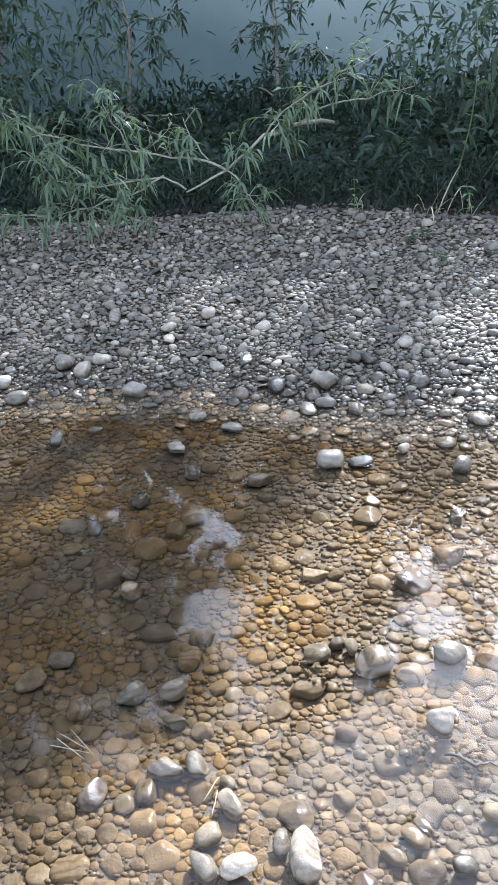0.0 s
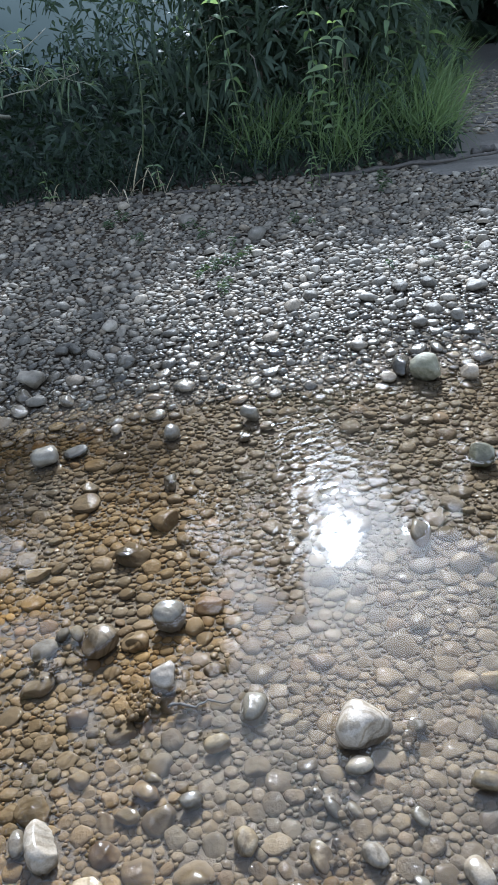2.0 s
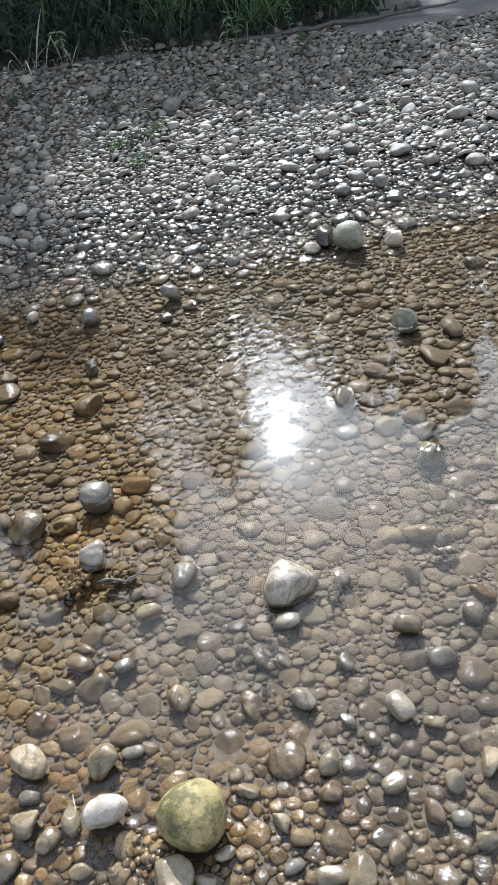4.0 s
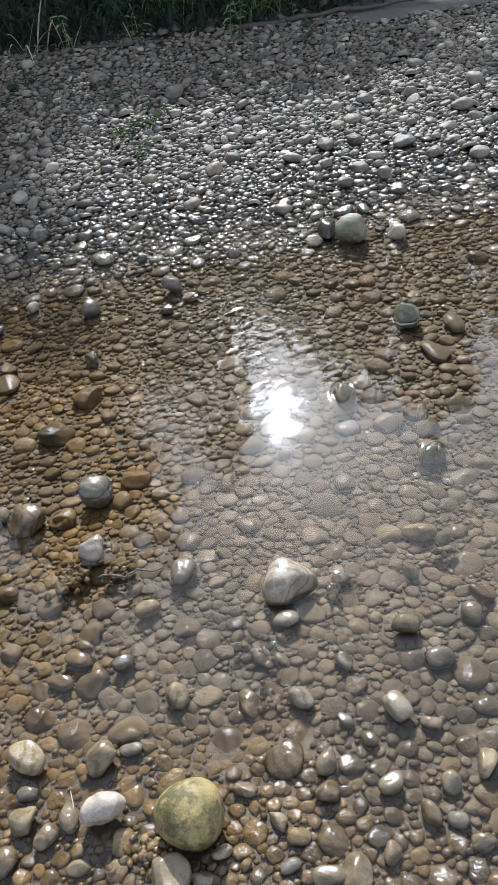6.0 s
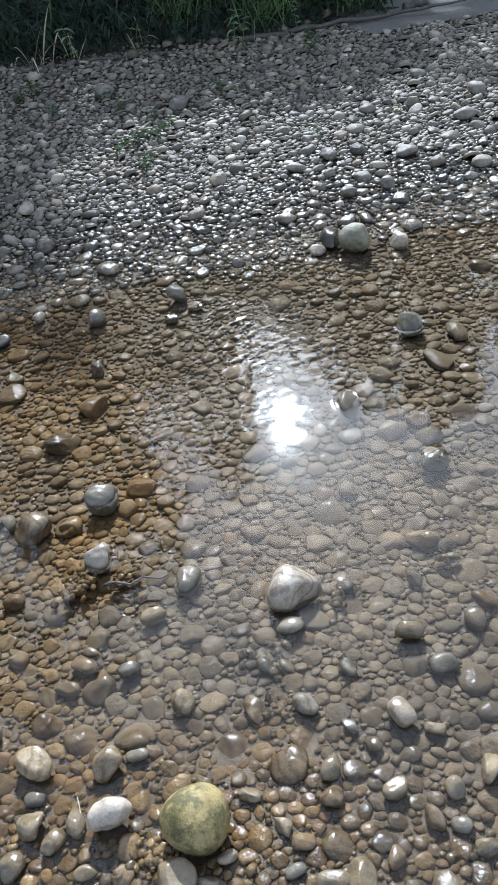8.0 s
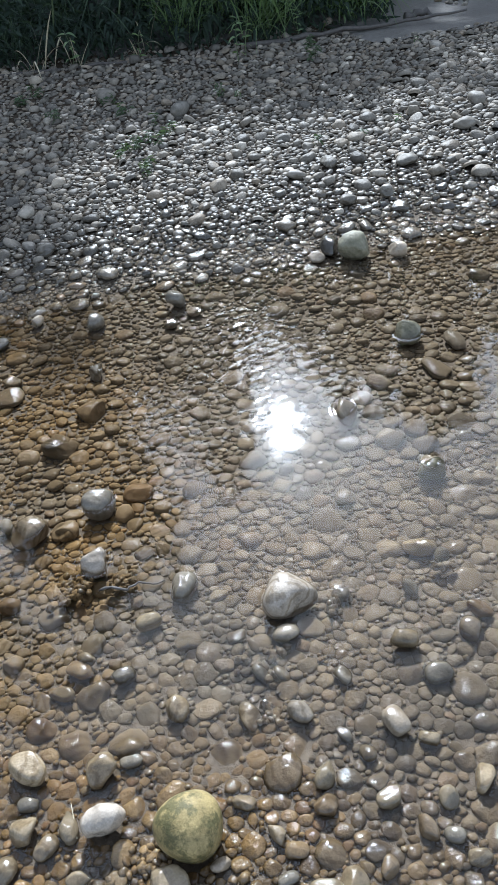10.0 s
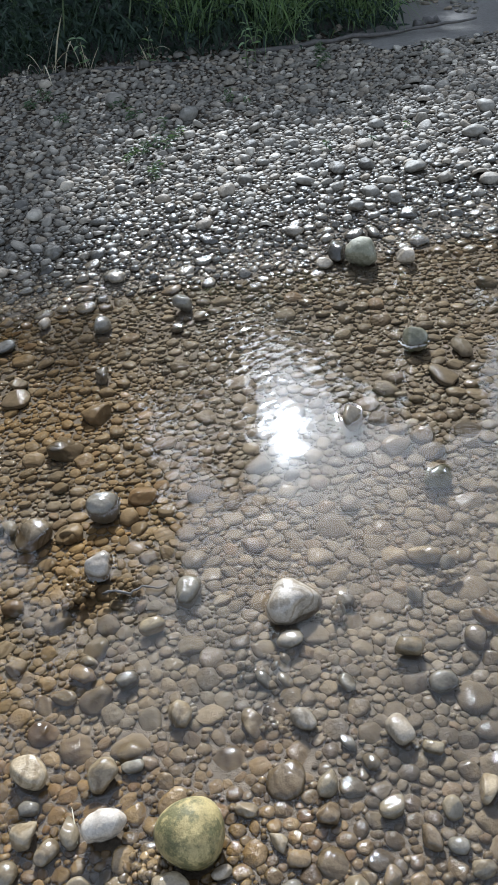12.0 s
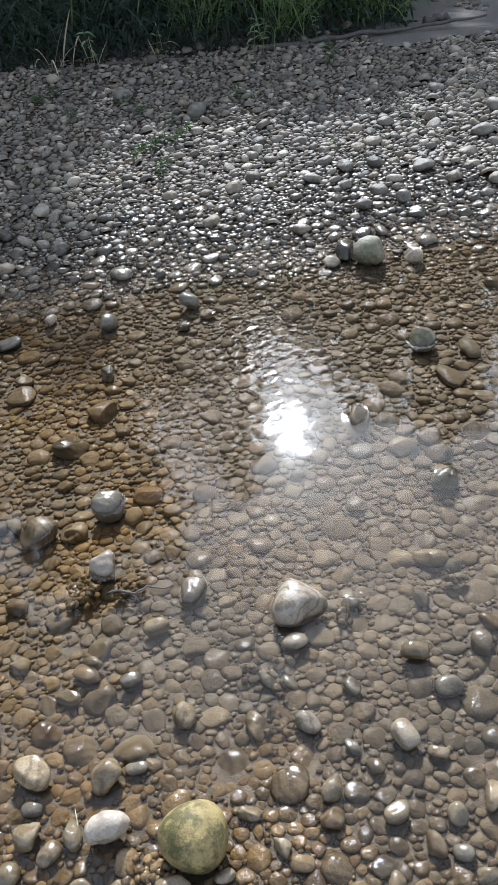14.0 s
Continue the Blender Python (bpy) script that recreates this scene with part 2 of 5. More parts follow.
# ---- mesh tools ----
def mesh_from(name, verts, faces, smooth=True):
    """A triangle mesh from arrays."""
    me = bpy.data.meshes.new(name)
    v, f = np.asarray(verts, np.float32), np.asarray(faces, np.int32)
    me.vertices.add(len(v))
    me.vertices.foreach_set("co", v.ravel())
    me.loops.add(f.size)
    me.loops.foreach_set("vertex_index", f.ravel())
    me.polygons.add(len(f))
    me.polygons.foreach_set("loop_start", np.arange(0, f.size, 3, dtype=np.int32))
    me.polygons.foreach_set("use_smooth", np.full(len(f), smooth))
    me.update(calc_edges=True)
    return me


def piece(name, me, material, parent=None, label="", kind=""):
    """One mesh object, under a thing if one is given."""
    if not me.materials:
        me.materials.append(material)
    ob = new(name, me)
    ob.parent = parent
    return tagged(ob, label=label, kind=kind)


def icosphere(levels):
    g = (1 + 5 ** 0.5) / 2
    v = [(-1, g, 0), (1, g, 0), (-1, -g, 0), (1, -g, 0), (0, -1, g), (0, 1, g), (0, -1, -g), (0, 1, -g), (g, 0, -1), (g, 0, 1), (-g, 0, -1), (-g, 0, 1)]
    v = [Vector(p).normalized() for p in v]
    hull = bmesh.new()
    for p in v:
        hull.verts.new(p)
    bmesh.ops.convex_hull(hull, input=hull.verts)
    hull.verts.index_update()
    f = [[q.index for q in face.verts] for face in hull.faces]
    v = [Vector(q.co) for q in hull.verts]
    hull.free()
    for _ in range(levels):
        mid, g2 = {}, []
        for a, b, c in f:
            e = []
            for p, q in ((a, b), (b, c), (c, a)):
                key = (min(p, q), max(p, q))
                if key not in mid:
                    mid[key] = len(v)
                    v.append(((v[p] + v[q]) / 2).normalized())
                e.append(mid[key])
            g2 += [(a, e[0], e[2]), (b, e[1], e[0]), (c, e[2], e[1]), tuple(e)]
        f = g2
    return np.array([tuple(p) for p in v]), np.array(f)


ICO = {n: icosphere(n) for n in (0, 1, 2, 3)}


def pebble_shape(seed, level, lumps=1.0, hard=1.0):
    """A water-worn stone of unit size: rounded, with flats and soft shoulders."""
    r = np.random.RandomState(seed)
    v = ICO[level][0].copy()
    p = 2.0 + r.uniform(0.0, 1.4) * hard
    size = (np.abs(v) ** p).sum(1) ** (-1 / p)
    v = v * size[:, None]
    for _ in range(int(r.randint(3, 7) * hard)):
        n = r.normal(size=3)
        n /= np.linalg.norm(n)
        cut = r.uniform(0.52, 0.84) ** hard
        d = v @ n - cut
        v -= np.where(d > 0, d * 0.9, 0)[:, None] * n
    for s in (1.3, 2.6, 5.0, 8.0):
        ph, kx = r.uniform(0, 6.3), r.normal(size=3) * s
        v *= (1 + lumps * 0.085 / s * np.sin(v @ kx + ph))[:, None]
    taper = r.uniform(-0.2, 0.2)
    v[:, 1] *= 1 + taper * v[:, 0]
    return v / np.abs(v).max(0)


SHAPES = {n: [pebble_shape(100 + i, n) for i in range(28)] for n in (0, 1)}


def turn_z(a):
    c, s = np.cos(a), np.sin(a)
    return np.array([[c, -s, 0], [s, c, 0], [0, 0, 1]])


def tube(points, radii, sides=6):
    """A tapered tube along a polyline."""
    p = np.asarray(points, float)
    radii = np.broadcast_to(np.asarray(radii, float), (len(p),))
    d = np.gradient(p, axis=0)
    d /= np.linalg.norm(d, axis=1)[:, None] + 1e-9
    ref = np.array([0.31, 0.17, 0.93]) if abs(d[:, 2]).mean() < 0.8 else np.array([1.0, 0.2, 0.1])
    u = np.cross(d, ref)
    u /= np.linalg.norm(u, axis=1)[:, None]
    w = np.cross(d, u)
    ang = np.arange(sides) * 2 * np.pi / sides
    v = (p[:, None] + radii[:, None, None] * (u[:, None] * np.cos(ang)[None, :, None] + w[:, None] * np.sin(ang)[None, :, None])).reshape(-1, 3)
    return np.vstack([v, p[:1], p[-1:]]), tube_faces(len(p), sides)


@functools.lru_cache(None)
def tube_faces(n, sides):
    f = []
    for i in range(n - 1):
        for j in range(sides):
            a, b = i * sides + j, i * sides + (j + 1) % sides
            f += [(a, b, b + sides), (a, b + sides, a + sides)]
    for j in range(sides):
        f += [(n * sides, (j + 1) % sides, j), (n * sides + 1, (n - 1) * sides + j, (n - 1) * sides + (j + 1) % sides)]
    return np.array(f)


def joined(parts):
    """Several (verts, faces) as one."""
    vs, fs, n = [], [], 0
    for v, f in parts:
        vs.append(v)
        fs.append(np.asarray(f) + n)
        n += len(v)
    return np.vstack(vs), np.vstack(fs)


def blades(base, way, length, width, droop, r, rows=3):
    """Lance-shaped leaves: base points, directions, lengths, widths, and how far the tips hang."""
    n = len(base)
    way = way / (np.linalg.norm(way, axis=1)[:, None] + 1e-9)
    side = np.cross(way, r.normal(size=(n, 3)) * 0.5 + np.array([0, 0, 1.0]))
    side /= np.linalg.norm(side, axis=1)[:, None] + 1e-9
    length, width, droop = (np.broadcast_to(q, (n,))[:, None] for q in (length, width, droop))
    out = [base]
    for i in range(1, rows + 1):
        s = i / (rows + 1)
        mid = base + way * length * s - np.array([0, 0, 1.0]) * length * droop * s * s
        half = width * 0.5 * math.sin(math.pi * s ** 0.8) ** 0.8
        out += [mid - side * half, mid + side * half]
    out.append(base + way * length - np.array([0, 0, 1.0]) * length * droop)
    m = len(out)
    v = np.stack(out, 1).reshape(-1, 3)
    f = [(0, 1, 2)]
    for i in range(rows - 1):
        a = 1 + 2 * i
        f += [(a, a + 2, a + 3), (a, a + 3, a + 1)]
    f.append((m - 3, m - 1, m - 2))
    return v, (np.arange(n)[:, None, None] * m + np.array(f)[None]).reshape(-1, 3)


# ---- lie of the land ----
SHORE_X = (-6, -3, -0.9, -0.1, 0.4, 1.2, 1.9, 2.5, 4, 6)
SHORE_Y = (3.9, 3.4, 3.0, 2.95, 2.7, 2.45, 2.15, 2.0, 1.75, 1.4)
BANK_X = (-8, -2.0, -0.6, 0.7, 1.5, 2.3, 3.3, 4.0, 4.3, 7.5, 12)
BANK_Y = (7.4, 6.8, 6.5, 6.5, 6.0, 5.5, 4.95, 4.75, 5.3, 9.6, 16)


def wave(x, y):
    return 0.5 * np.sin(2.1 * x + 1.3 * y + 0.4) * np.cos(1.7 * y - 0.9 * x) + 0.3 * np.sin(5.3 * x - 3.1 * y) + 0.2 * np.sin(9.1 * y + 7.7 * x)


def land(x, y):
    """Height of the ground: near margin, shallow pool, gravel bar, mud hollow, overgrown bank."""
    x, y = np.asarray(x, float), np.asarray(y, float)
    far = (y - np.interp(x, SHORE_X, SHORE_Y)) * 0.92
    near = 0.55 - 0.35 * (x - 0.3) - y
    bar = 0.185 * np.clip(far / 3.2, 0, 1) ** 0.92
    deep = -0.034 * np.clip(-far / 0.5, 0, 1) * np.clip((-near - 0.05) / 0.7, 0.1, 1) - 0.006
    margin = 0.05 * np.clip((near - 0.45) / 0.8, 0, 6)
    z = np.where(far > 0, bar, deep) + margin + 0.008 * wave(x, y)
    hollow = np.clip(1.2 - ((x - 5.4) / 1.5) ** 2 - ((y - 5.0) / 0.9) ** 2, 0, 1)
    z = z - 0.05 * hollow
    back = y - np.interp(x, BANK_X, BANK_Y)
    z = z + 0.16 * np.clip(back / 0.5, 0, 1) * np.where(x < 7.4, 1, 0.3) + 0.05 * np.clip(back, 0, 12)
    return z


def spread(lo, hi, step, reach):
    inner = np.arange(lo, hi + step / 2, step)
    out = np.array([0.6, 2, 5, 12, 30, 80, 200, max(reach, 201)])
    return np.concatenate([lo - out[::-1], inner, hi + out])


gx, gy = spread(-4, 9, 0.06, 600), spread(-2, 11, 0.06, 600)
X, Y = np.meshgrid(gx, gy)
V = np.stack([X, Y, land(X.clip(-9, 14), Y.clip(-6, 22))], -1).reshape(-1, 3)
nx, ny = len(gx), len(gy)
i = (np.arange(ny - 1)[:, None] * nx + np.arange(nx - 1)[None]).ravel()
F = np.concatenate([np.stack([i, i + 1, i + nx + 1], 1), np.stack([i, i + nx + 1, i + nx], 1)])
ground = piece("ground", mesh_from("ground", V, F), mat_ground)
tagged(ground, "brown silt and grit of a pebbly river bank", "ground", kind="structure")


# ---- hero stones ----
HERO_SPOTS = []
WATERLINES = []


def stone(x, y, a, b, c, yaw, lift, material, label, corner=0.0):
    """One river stone: half its length, width and height, its turn, and how far it stands out of the bed."""
    seed = len(HERO_SPOTS)
    level = 3 if max(a, b) > 0.03 and y < 2.2 else 2
    v = pebble_shape(500 + seed, level, 0.8 if material == mat_moss else 1.3, 0.15 if material == mat_moss else 0.76)
    if corner:
        ang = np.arctan2(v[:, 1], v[:, 0])
        v[:, :2] *= (1 + corner * np.cos(3 * ang + 0.5))[:, None]
        v[:, 2] *= 1 - 0.25 * v[:, 0]
    ob = piece("river_stone", mesh_from("river_stone", v * (a, b, c), ICO[level][1]), material)
    r = random.Random(seed)
    ob.matrix_basis = Matrix.Translation((x, y, float(land(x, y)) + c * lift)) @ Euler((r.gauss(0, 0.08), r.gauss(0, 0.08), radians(yaw))).to_matrix().to_4x4()
    up = float(land(x, y)) + c * lift
    if abs(up) < c * 0.92:
        cut = math.sqrt(1 - (up / c) ** 2) * 0.97
        WATERLINES.append((x, y, a * cut, b * cut, radians(yaw)))
    HERO_SPOTS.append((x, y, max(a, b) * 0.55 + min(a, b) * 0.45))
    return tagged(ob, label, "stone", "river stones")


stone(0.500, 0.503, 0.060, 0.054, 0.053, -31, 0.85, mat_moss, "large yellow-green mossy river stone lying wet at the pool edge")
stone(0.436, 0.445, 0.035, 0.035, 0.029, 32, 0.75, mat_tan, "tan river stone lying wet at the pool edge")
stone(0.384, 0.597, 0.040, 0.025, 0.033, -10, 0.85, mat_white, "pale pinkish white river stone poking wet out of the pool")
stone(0.292, 0.763, 0.042, 0.030, 0.029, -65, 0.95, mat_tan, "tan river stone poking wet out of the pool")
stone(0.410, 0.688, 0.029, 0.026, 0.025, 2, 0.85, mat_tan, "tan river stone poking wet out of the pool")
stone(0.462, 0.681, 0.022, 0.013, 0.009, -21, 1.25, mat_grey, "dark grey river stone poking wet out of the pool")
stone(0.257, 0.660, 0.027, 0.025, 0.018, -11, 0.75, mat_tan, "tan river stone poking wet out of the pool")
stone(0.327, 0.627, 0.031, 0.017, 0.015, 82, 0.75, mat_tan, "tan river stone poking wet out of the pool")
stone(0.283, 0.613, 0.025, 0.017, 0.014, 26, 0.75, mat_tan, "tan river stone poking wet out of the pool")
stone(0.744, 0.475, 0.025, 0.018, 0.017, 52, 0.95, mat_tan, "tan river stone poking wet out of the pool")
stone(0.717, 0.433, 0.021, 0.019, 0.016, -32, 0.6, mat_bed_own, "brown silt-coated river stone poking wet out of the pool")
stone(0.815, 0.388, 0.025, 0.018, 0.015, -2, 0.95, mat_tan, "tan river stone poking wet out of the pool")
stone(0.838, 0.316, 0.027, 0.016, 0.014, -97, 0.85, mat_tan, "tan river stone poking wet out of the pool")
stone(0.690, 0.305, 0.031, 0.025, 0.018, 55, 0.75, mat_tan, "tan river stone lying wet at the pool edge")
stone(0.650, 0.322, 0.028, 0.016, 0.013, -31, 0.85, mat_tan, "tan river stone lying wet at the pool edge")
stone(0.964, 0.334, 0.028, 0.018, 0.018, 39, 0.85, mat_tan, "tan river stone poking wet out of the pool")
stone(0.904, 0.493, 0.030, 0.021, 0.020, -89, 1.05, mat_pale, "pale grey river stone poking wet out of the pool")
stone(0.770, 0.600, 0.027, 0.019, 0.018, -60, 1.05, mat_pale, "pale grey river stone poking wet out of the pool")
stone(0.885, 0.846, 0.060, 0.054, 0.047, -28, 0.85, mat_white, "large pale pinkish white river stone poking wet out of the pool", corner=0.13)
stone(0.837, 0.772, 0.030, 0.022, 0.019, -34, 0.85, mat_pale, "pale grey river stone poking wet out of the pool")
stone(0.562, 1.192, 0.037, 0.036, 0.040, -35, 0.8, mat_white, "pale blocky river stone standing wet out of the pool")
stone(0.709, 1.007, 0.038, 0.029, 0.028, 49, 0.85, mat_grey, "dark grey river stone poking wet out of the pool")
stone(0.608, 0.963, 0.030, 0.020, 0.018, -15, 1.05, mat_tan, "tan river stone poking wet out of the pool")
stone(0.461, 0.945, 0.026, 0.015, 0.014, -58, 1.35, mat_tan, "tan river stone poking wet out of the pool")
stone(0.440, 0.929, 0.034, 0.020, 0.016, -62, 0.95, mat_tan, "tan river stone poking wet out of the pool")
stone(0.512, 0.862, 0.028, 0.018, 0.017, 4, 1.05, mat_grey, "dark grey river stone poking wet out of the pool")
stone(0.394, 0.896, 0.029, 0.017, 0.014, -38, 1.05, mat_tan, "tan river stone poking wet out of the pool")
stone(0.446, 0.862, 0.034, 0.032, 0.019, 29, 0.4, mat_bed_own, "brown silt-coated river stone poking wet out of the pool")
stone(0.333, 0.844, 0.033, 0.028, 0.017, -32, 0.4, mat_bed_own, "brown silt-coated river stone lying under clear shallow water")
stone(0.577, 0.732, 0.027, 0.023, 0.020, 61, 0.85, mat_tan, "tan river stone poking wet out of the pool")
stone(0.635, 1.392, 0.045, 0.040, 0.036, -36, 0.9, mat_grey, "dark grey river stone poking wet out of the pool")
stone(0.454, 1.399, 0.049, 0.038, 0.030, 25, 0.95, mat_tan, "tan river stone lying under clear shallow water")
stone(0.545, 1.367, 0.033, 0.032, 0.023, -35, 0.4, mat_bed_own, "brown silt-coated river stone lying under clear shallow water")
stone(0.747, 1.394, 0.042, 0.033, 0.020, -36, 0.4, mat_bed_own, "brown silt-coated river stone lying under clear shallow water")
stone(1.024, 0.625, 0.029, 0.026, 0.025, -34, 0.95, mat_tan, "tan river stone poking wet out of the pool")
stone(1.214, 0.823, 0.040, 0.023, 0.019, -56, 0.95, mat_tan, "tan river stone lying under clear shallow water")
stone(1.238, 0.775, 0.024, 0.018, 0.017, 51, 1.05, mat_grey, "dark grey river stone lying under clear shallow water")
stone(1.404, 1.013, 0.036, 0.037, 0.025, -37, 0.95, mat_olive, "dull olive-grey river stone poking wet out of the pool")
stone(1.737, 1.553, 0.043, 0.047, 0.040, -41, 1.05, mat_olive, "dull olive-grey river stone poking wet out of the pool")
stone(1.846, 1.455, 0.052, 0.029, 0.016, -107, 1.05, mat_pale, "pale grey river stone lying under clear shallow water")
stone(1.716, 1.381, 0.064, 0.038, 0.014, -92, 0.5, mat_bed_own, "large brown silt-coated river stone lying under clear shallow water")
stone(1.361, 1.341, 0.053, 0.034, 0.033, 56, 0.95, mat_tan, "tan river stone poking wet out of the pool")
stone(1.928, 2.124, 0.061, 0.057, 0.055, -44, 0.85, mat_olive, "large dull olive-grey river stone poking wet out of the pool")
stone(1.875, 2.213, 0.065, 0.037, 0.030, 57, 0.85, mat_bar_grey, "large dark grey river stone resting dry on the gravel bar")
stone(2.055, 2.026, 0.036, 0.032, 0.031, -44, 0.95, mat_pale, "pale grey river stone poking wet out of the pool")
stone(1.795, 2.180, 0.033, 0.031, 0.020, -44, 0.95, mat_pale, "pale grey river stone poking wet out of the pool")
stone(2.090, 2.283, 0.046, 0.026, 0.015, 68, 0.85, mat_bar_grey, "dark grey river stone resting dry on the gravel bar")
stone(1.234, 2.245, 0.036, 0.032, 0.034, -71, 0.95, mat_grey, "dark grey river stone poking wet out of the pool")
stone(1.161, 2.130, 0.025, 0.026, 0.014, -21, 1.05, mat_pale, "pale grey river stone lying under clear shallow water")
stone(1.262, 2.153, 0.030, 0.026, 0.014, -41, 1.05, mat_pale, "pale grey river stone poking wet out of the pool")
stone(1.099, 2.593, 0.040, 0.037, 0.022, -43, 0.85, mat_bar_pale, "pale grey river stone resting dry on the gravel bar")
stone(0.937, 2.287, 0.031, 0.038, 0.031, -41, 0.95, mat_grey, "dark grey river stone poking wet out of the pool")
stone(0.768, 2.441, 0.020, 0.031, 0.020, -41, 0.95, mat_pale, "small pale grey river stone poking wet out of the pool")
stone(0.841, 2.016, 0.041, 0.023, 0.022, 71, 1.05, mat_grey, "dark grey river stone poking wet out of the pool")
stone(2.106, 4.108, 0.045, 0.072, 0.037, -54, 0.85, mat_bar_grey, "dark grey river stone resting dry on the gravel bar")
stone(1.527, 3.034, 0.021, 0.034, 0.017, -47, 0.95, mat_bar_grey, "dark grey river stone resting dry on the gravel bar")
stone(1.728, 2.890, 0.016, 0.025, 0.013, -47, 0.95, mat_bar_grey, "small dark grey river stone resting dry on the gravel bar")
stone(1.863, 4.698, 0.089, 0.065, 0.039, -81, 0.75, mat_bar_pale, "large pale grey river stone resting dry on the gravel bar")
stone(2.465, 3.745, 0.024, 0.039, 0.020, -54, 0.85, mat_bar_grey, "dark grey river stone resting dry on the gravel bar")
stone(2.128, 2.892, 0.057, 0.033, 0.020, -49, 0.85, mat_bar_pale, "large pale grey river stone resting dry on the gravel bar")
stone(2.306, 2.887, 0.045, 0.035, 0.025, -80, 0.85, mat_bar_grey, "dark grey river stone resting dry on the gravel bar")
stone(2.578, 2.661, 0.051, 0.040, 0.027, -50, 0.85, mat_bar_grey, "dark grey river stone resting dry on the gravel bar")
stone(3.041, 2.819, 0.056, 0.043, 0.030, -53, 0.85, mat_bar_grey, "large dark grey river stone resting dry on the gravel bar")
stone(3.310, 3.033, 0.062, 0.047, 0.032, -115, 0.85, mat_bar_grey, "large dark grey river stone resting dry on the gravel bar")
stone(2.406, 2.648, 0.042, 0.028, 0.020, -49, 0.85, mat_bar_pale, "pale grey river stone resting dry on the gravel bar")
stone(2.148, 2.494, 0.029, 0.038, 0.024, -84, 0.95, mat_bar_grey, "dark grey river stone resting dry on the gravel bar")
stone(2.322, 2.459, 0.033, 0.037, 0.027, -48, 0.85, mat_bar_grey, "dark grey river stone resting dry on the gravel bar")
stone(0.951, 2.946, 0.039, 0.032, 0.022, -44, 0.85, mat_bar_grey, "dark grey river stone resting dry on the gravel bar")
stone(2.165, 3.701, 0.020, 0.031, 0.016, -53, 0.95, mat_bar_grey, "small dark grey river stone resting dry on the gravel bar")
stone(1.405, 1.185, 0.043, 0.040, 0.024, -6, 0.4, mat_bed_own, "brown silt-coated river stone lying under clear shallow water")
stone(1.486, 1.180, 0.037, 0.035, 0.021, -38, 0.4, mat_bed_own, "brown silt-coated river stone lying under clear shallow water")
stone(1.180, 1.066, 0.029, 0.032, 0.017, -36, 0.4, mat_bed_own, "brown silt-coated river stone lying under clear shallow water")
stone(1.154, 0.580, 0.027, 0.028, 0.020, -60, 0.6, mat_bed_own, "brown silt-coated river stone poking wet out of the pool")
stone(1.202, 0.612, 0.029, 0.017, 0.014, -74, 1.05, mat_tan, "tan river stone lying under clear shallow water")
stone(0.881, 0.629, 0.024, 0.015, 0.014, -78, 0.95, mat_grey, "dark grey river stone poking wet out of the pool")
stone(1.034, 0.535, 0.029, 0.022, 0.018, -11, 0.85, mat_grey, "dark grey river stone poking wet out of the pool")
stone(0.624, 1.705, 0.054, 0.046, 0.027, -37, 0.4, mat_bed_own, "brown silt-coated river stone lying under clear shallow water")
stone(0.761, 1.829, 0.046, 0.052, 0.029, -38, 0.4, mat_bed_own, "brown silt-coated river stone lying under clear shallow water")
stone(0.566, 2.060, 0.044, 0.048, 0.019, -38, 0.75, mat_tan, "tan river stone lying under clear shallow water")
stone(0.593, 2.143, 0.030, 0.033, 0.013, -1, 0.95, mat_tan, "tan river stone lying under clear shallow water")
stone(0.602, 0.508, 0.022, 0.013, 0.011, -32, 0.85, mat_tan, "tan river stone lying wet at the pool edge")
stone(0.688, 0.649, 0.034, 0.020, 0.014, -100, 0.6, mat_bed_own, "brown silt-coated river stone poking wet out of the pool")
stone(0.640, 0.396, 0.020, 0.014, 0.012, -31, 0.6, mat_bed_own, "small brown silt-coated river stone lying wet at the pool edge")
stone(0.626, 0.435, 0.020, 0.013, 0.011, -80, 0.75, mat_tan, "small tan river stone lying wet at the pool edge")
stone(0.829, 0.472, 0.019, 0.015, 0.012, -75, 0.6, mat_bed_own, "small brown silt-coated river stone poking wet out of the pool")
stone(0.816, 0.524, 0.020, 0.012, 0.010, -86, 0.85, mat_grey, "dark grey river stone poking wet out of the pool")
stone(0.938, 0.440, 0.021, 0.015, 0.012, -44, 0.85, mat_tan, "tan river stone poking wet out of the pool")
stone(0.897, 0.339, 0.019, 0.018, 0.015, -99, 0.85, mat_tan, "small tan river stone poking wet out of the pool")
stone(0.870, 0.287, 0.021, 0.015, 0.012, -31, 0.85, mat_grey, "dark grey river stone poking wet out of the pool")
stone(0.877, 0.244, 0.022, 0.015, 0.013, -13, 0.85, mat_tan, "tan river stone poking wet out of the pool")
stone(0.750, 0.301, 0.019, 0.014, 0.012, 24, 0.75, mat_tan, "small tan river stone poking wet out of the pool")
stone(0.606, 0.366, 0.019, 0.012, 0.010, -12, 0.85, mat_grey, "small dark grey river stone lying wet at the pool edge")
stone(0.525, 0.439, 0.018, 0.012, 0.010, -12, 0.95, mat_pale, "small pale grey river stone lying wet at the pool edge")
stone(0.480, 0.420, 0.019, 0.014, 0.012, -31, 0.85, mat_pale, "small pale grey river stone lying wet at the pool edge")
stone(0.318, 0.540, 0.022, 0.013, 0.009, -22, 0.75, mat_tan, "tan river stone poking wet out of the pool")
stone(0.211, 0.613, 0.025, 0.024, 0.017, 1, 0.75, mat_tan, "tan river stone poking wet out of the pool")
stone(0.278, 0.704, 0.020, 0.016, 0.013, -32, 0.85, mat_grey, "small dark grey river stone poking wet out of the pool")
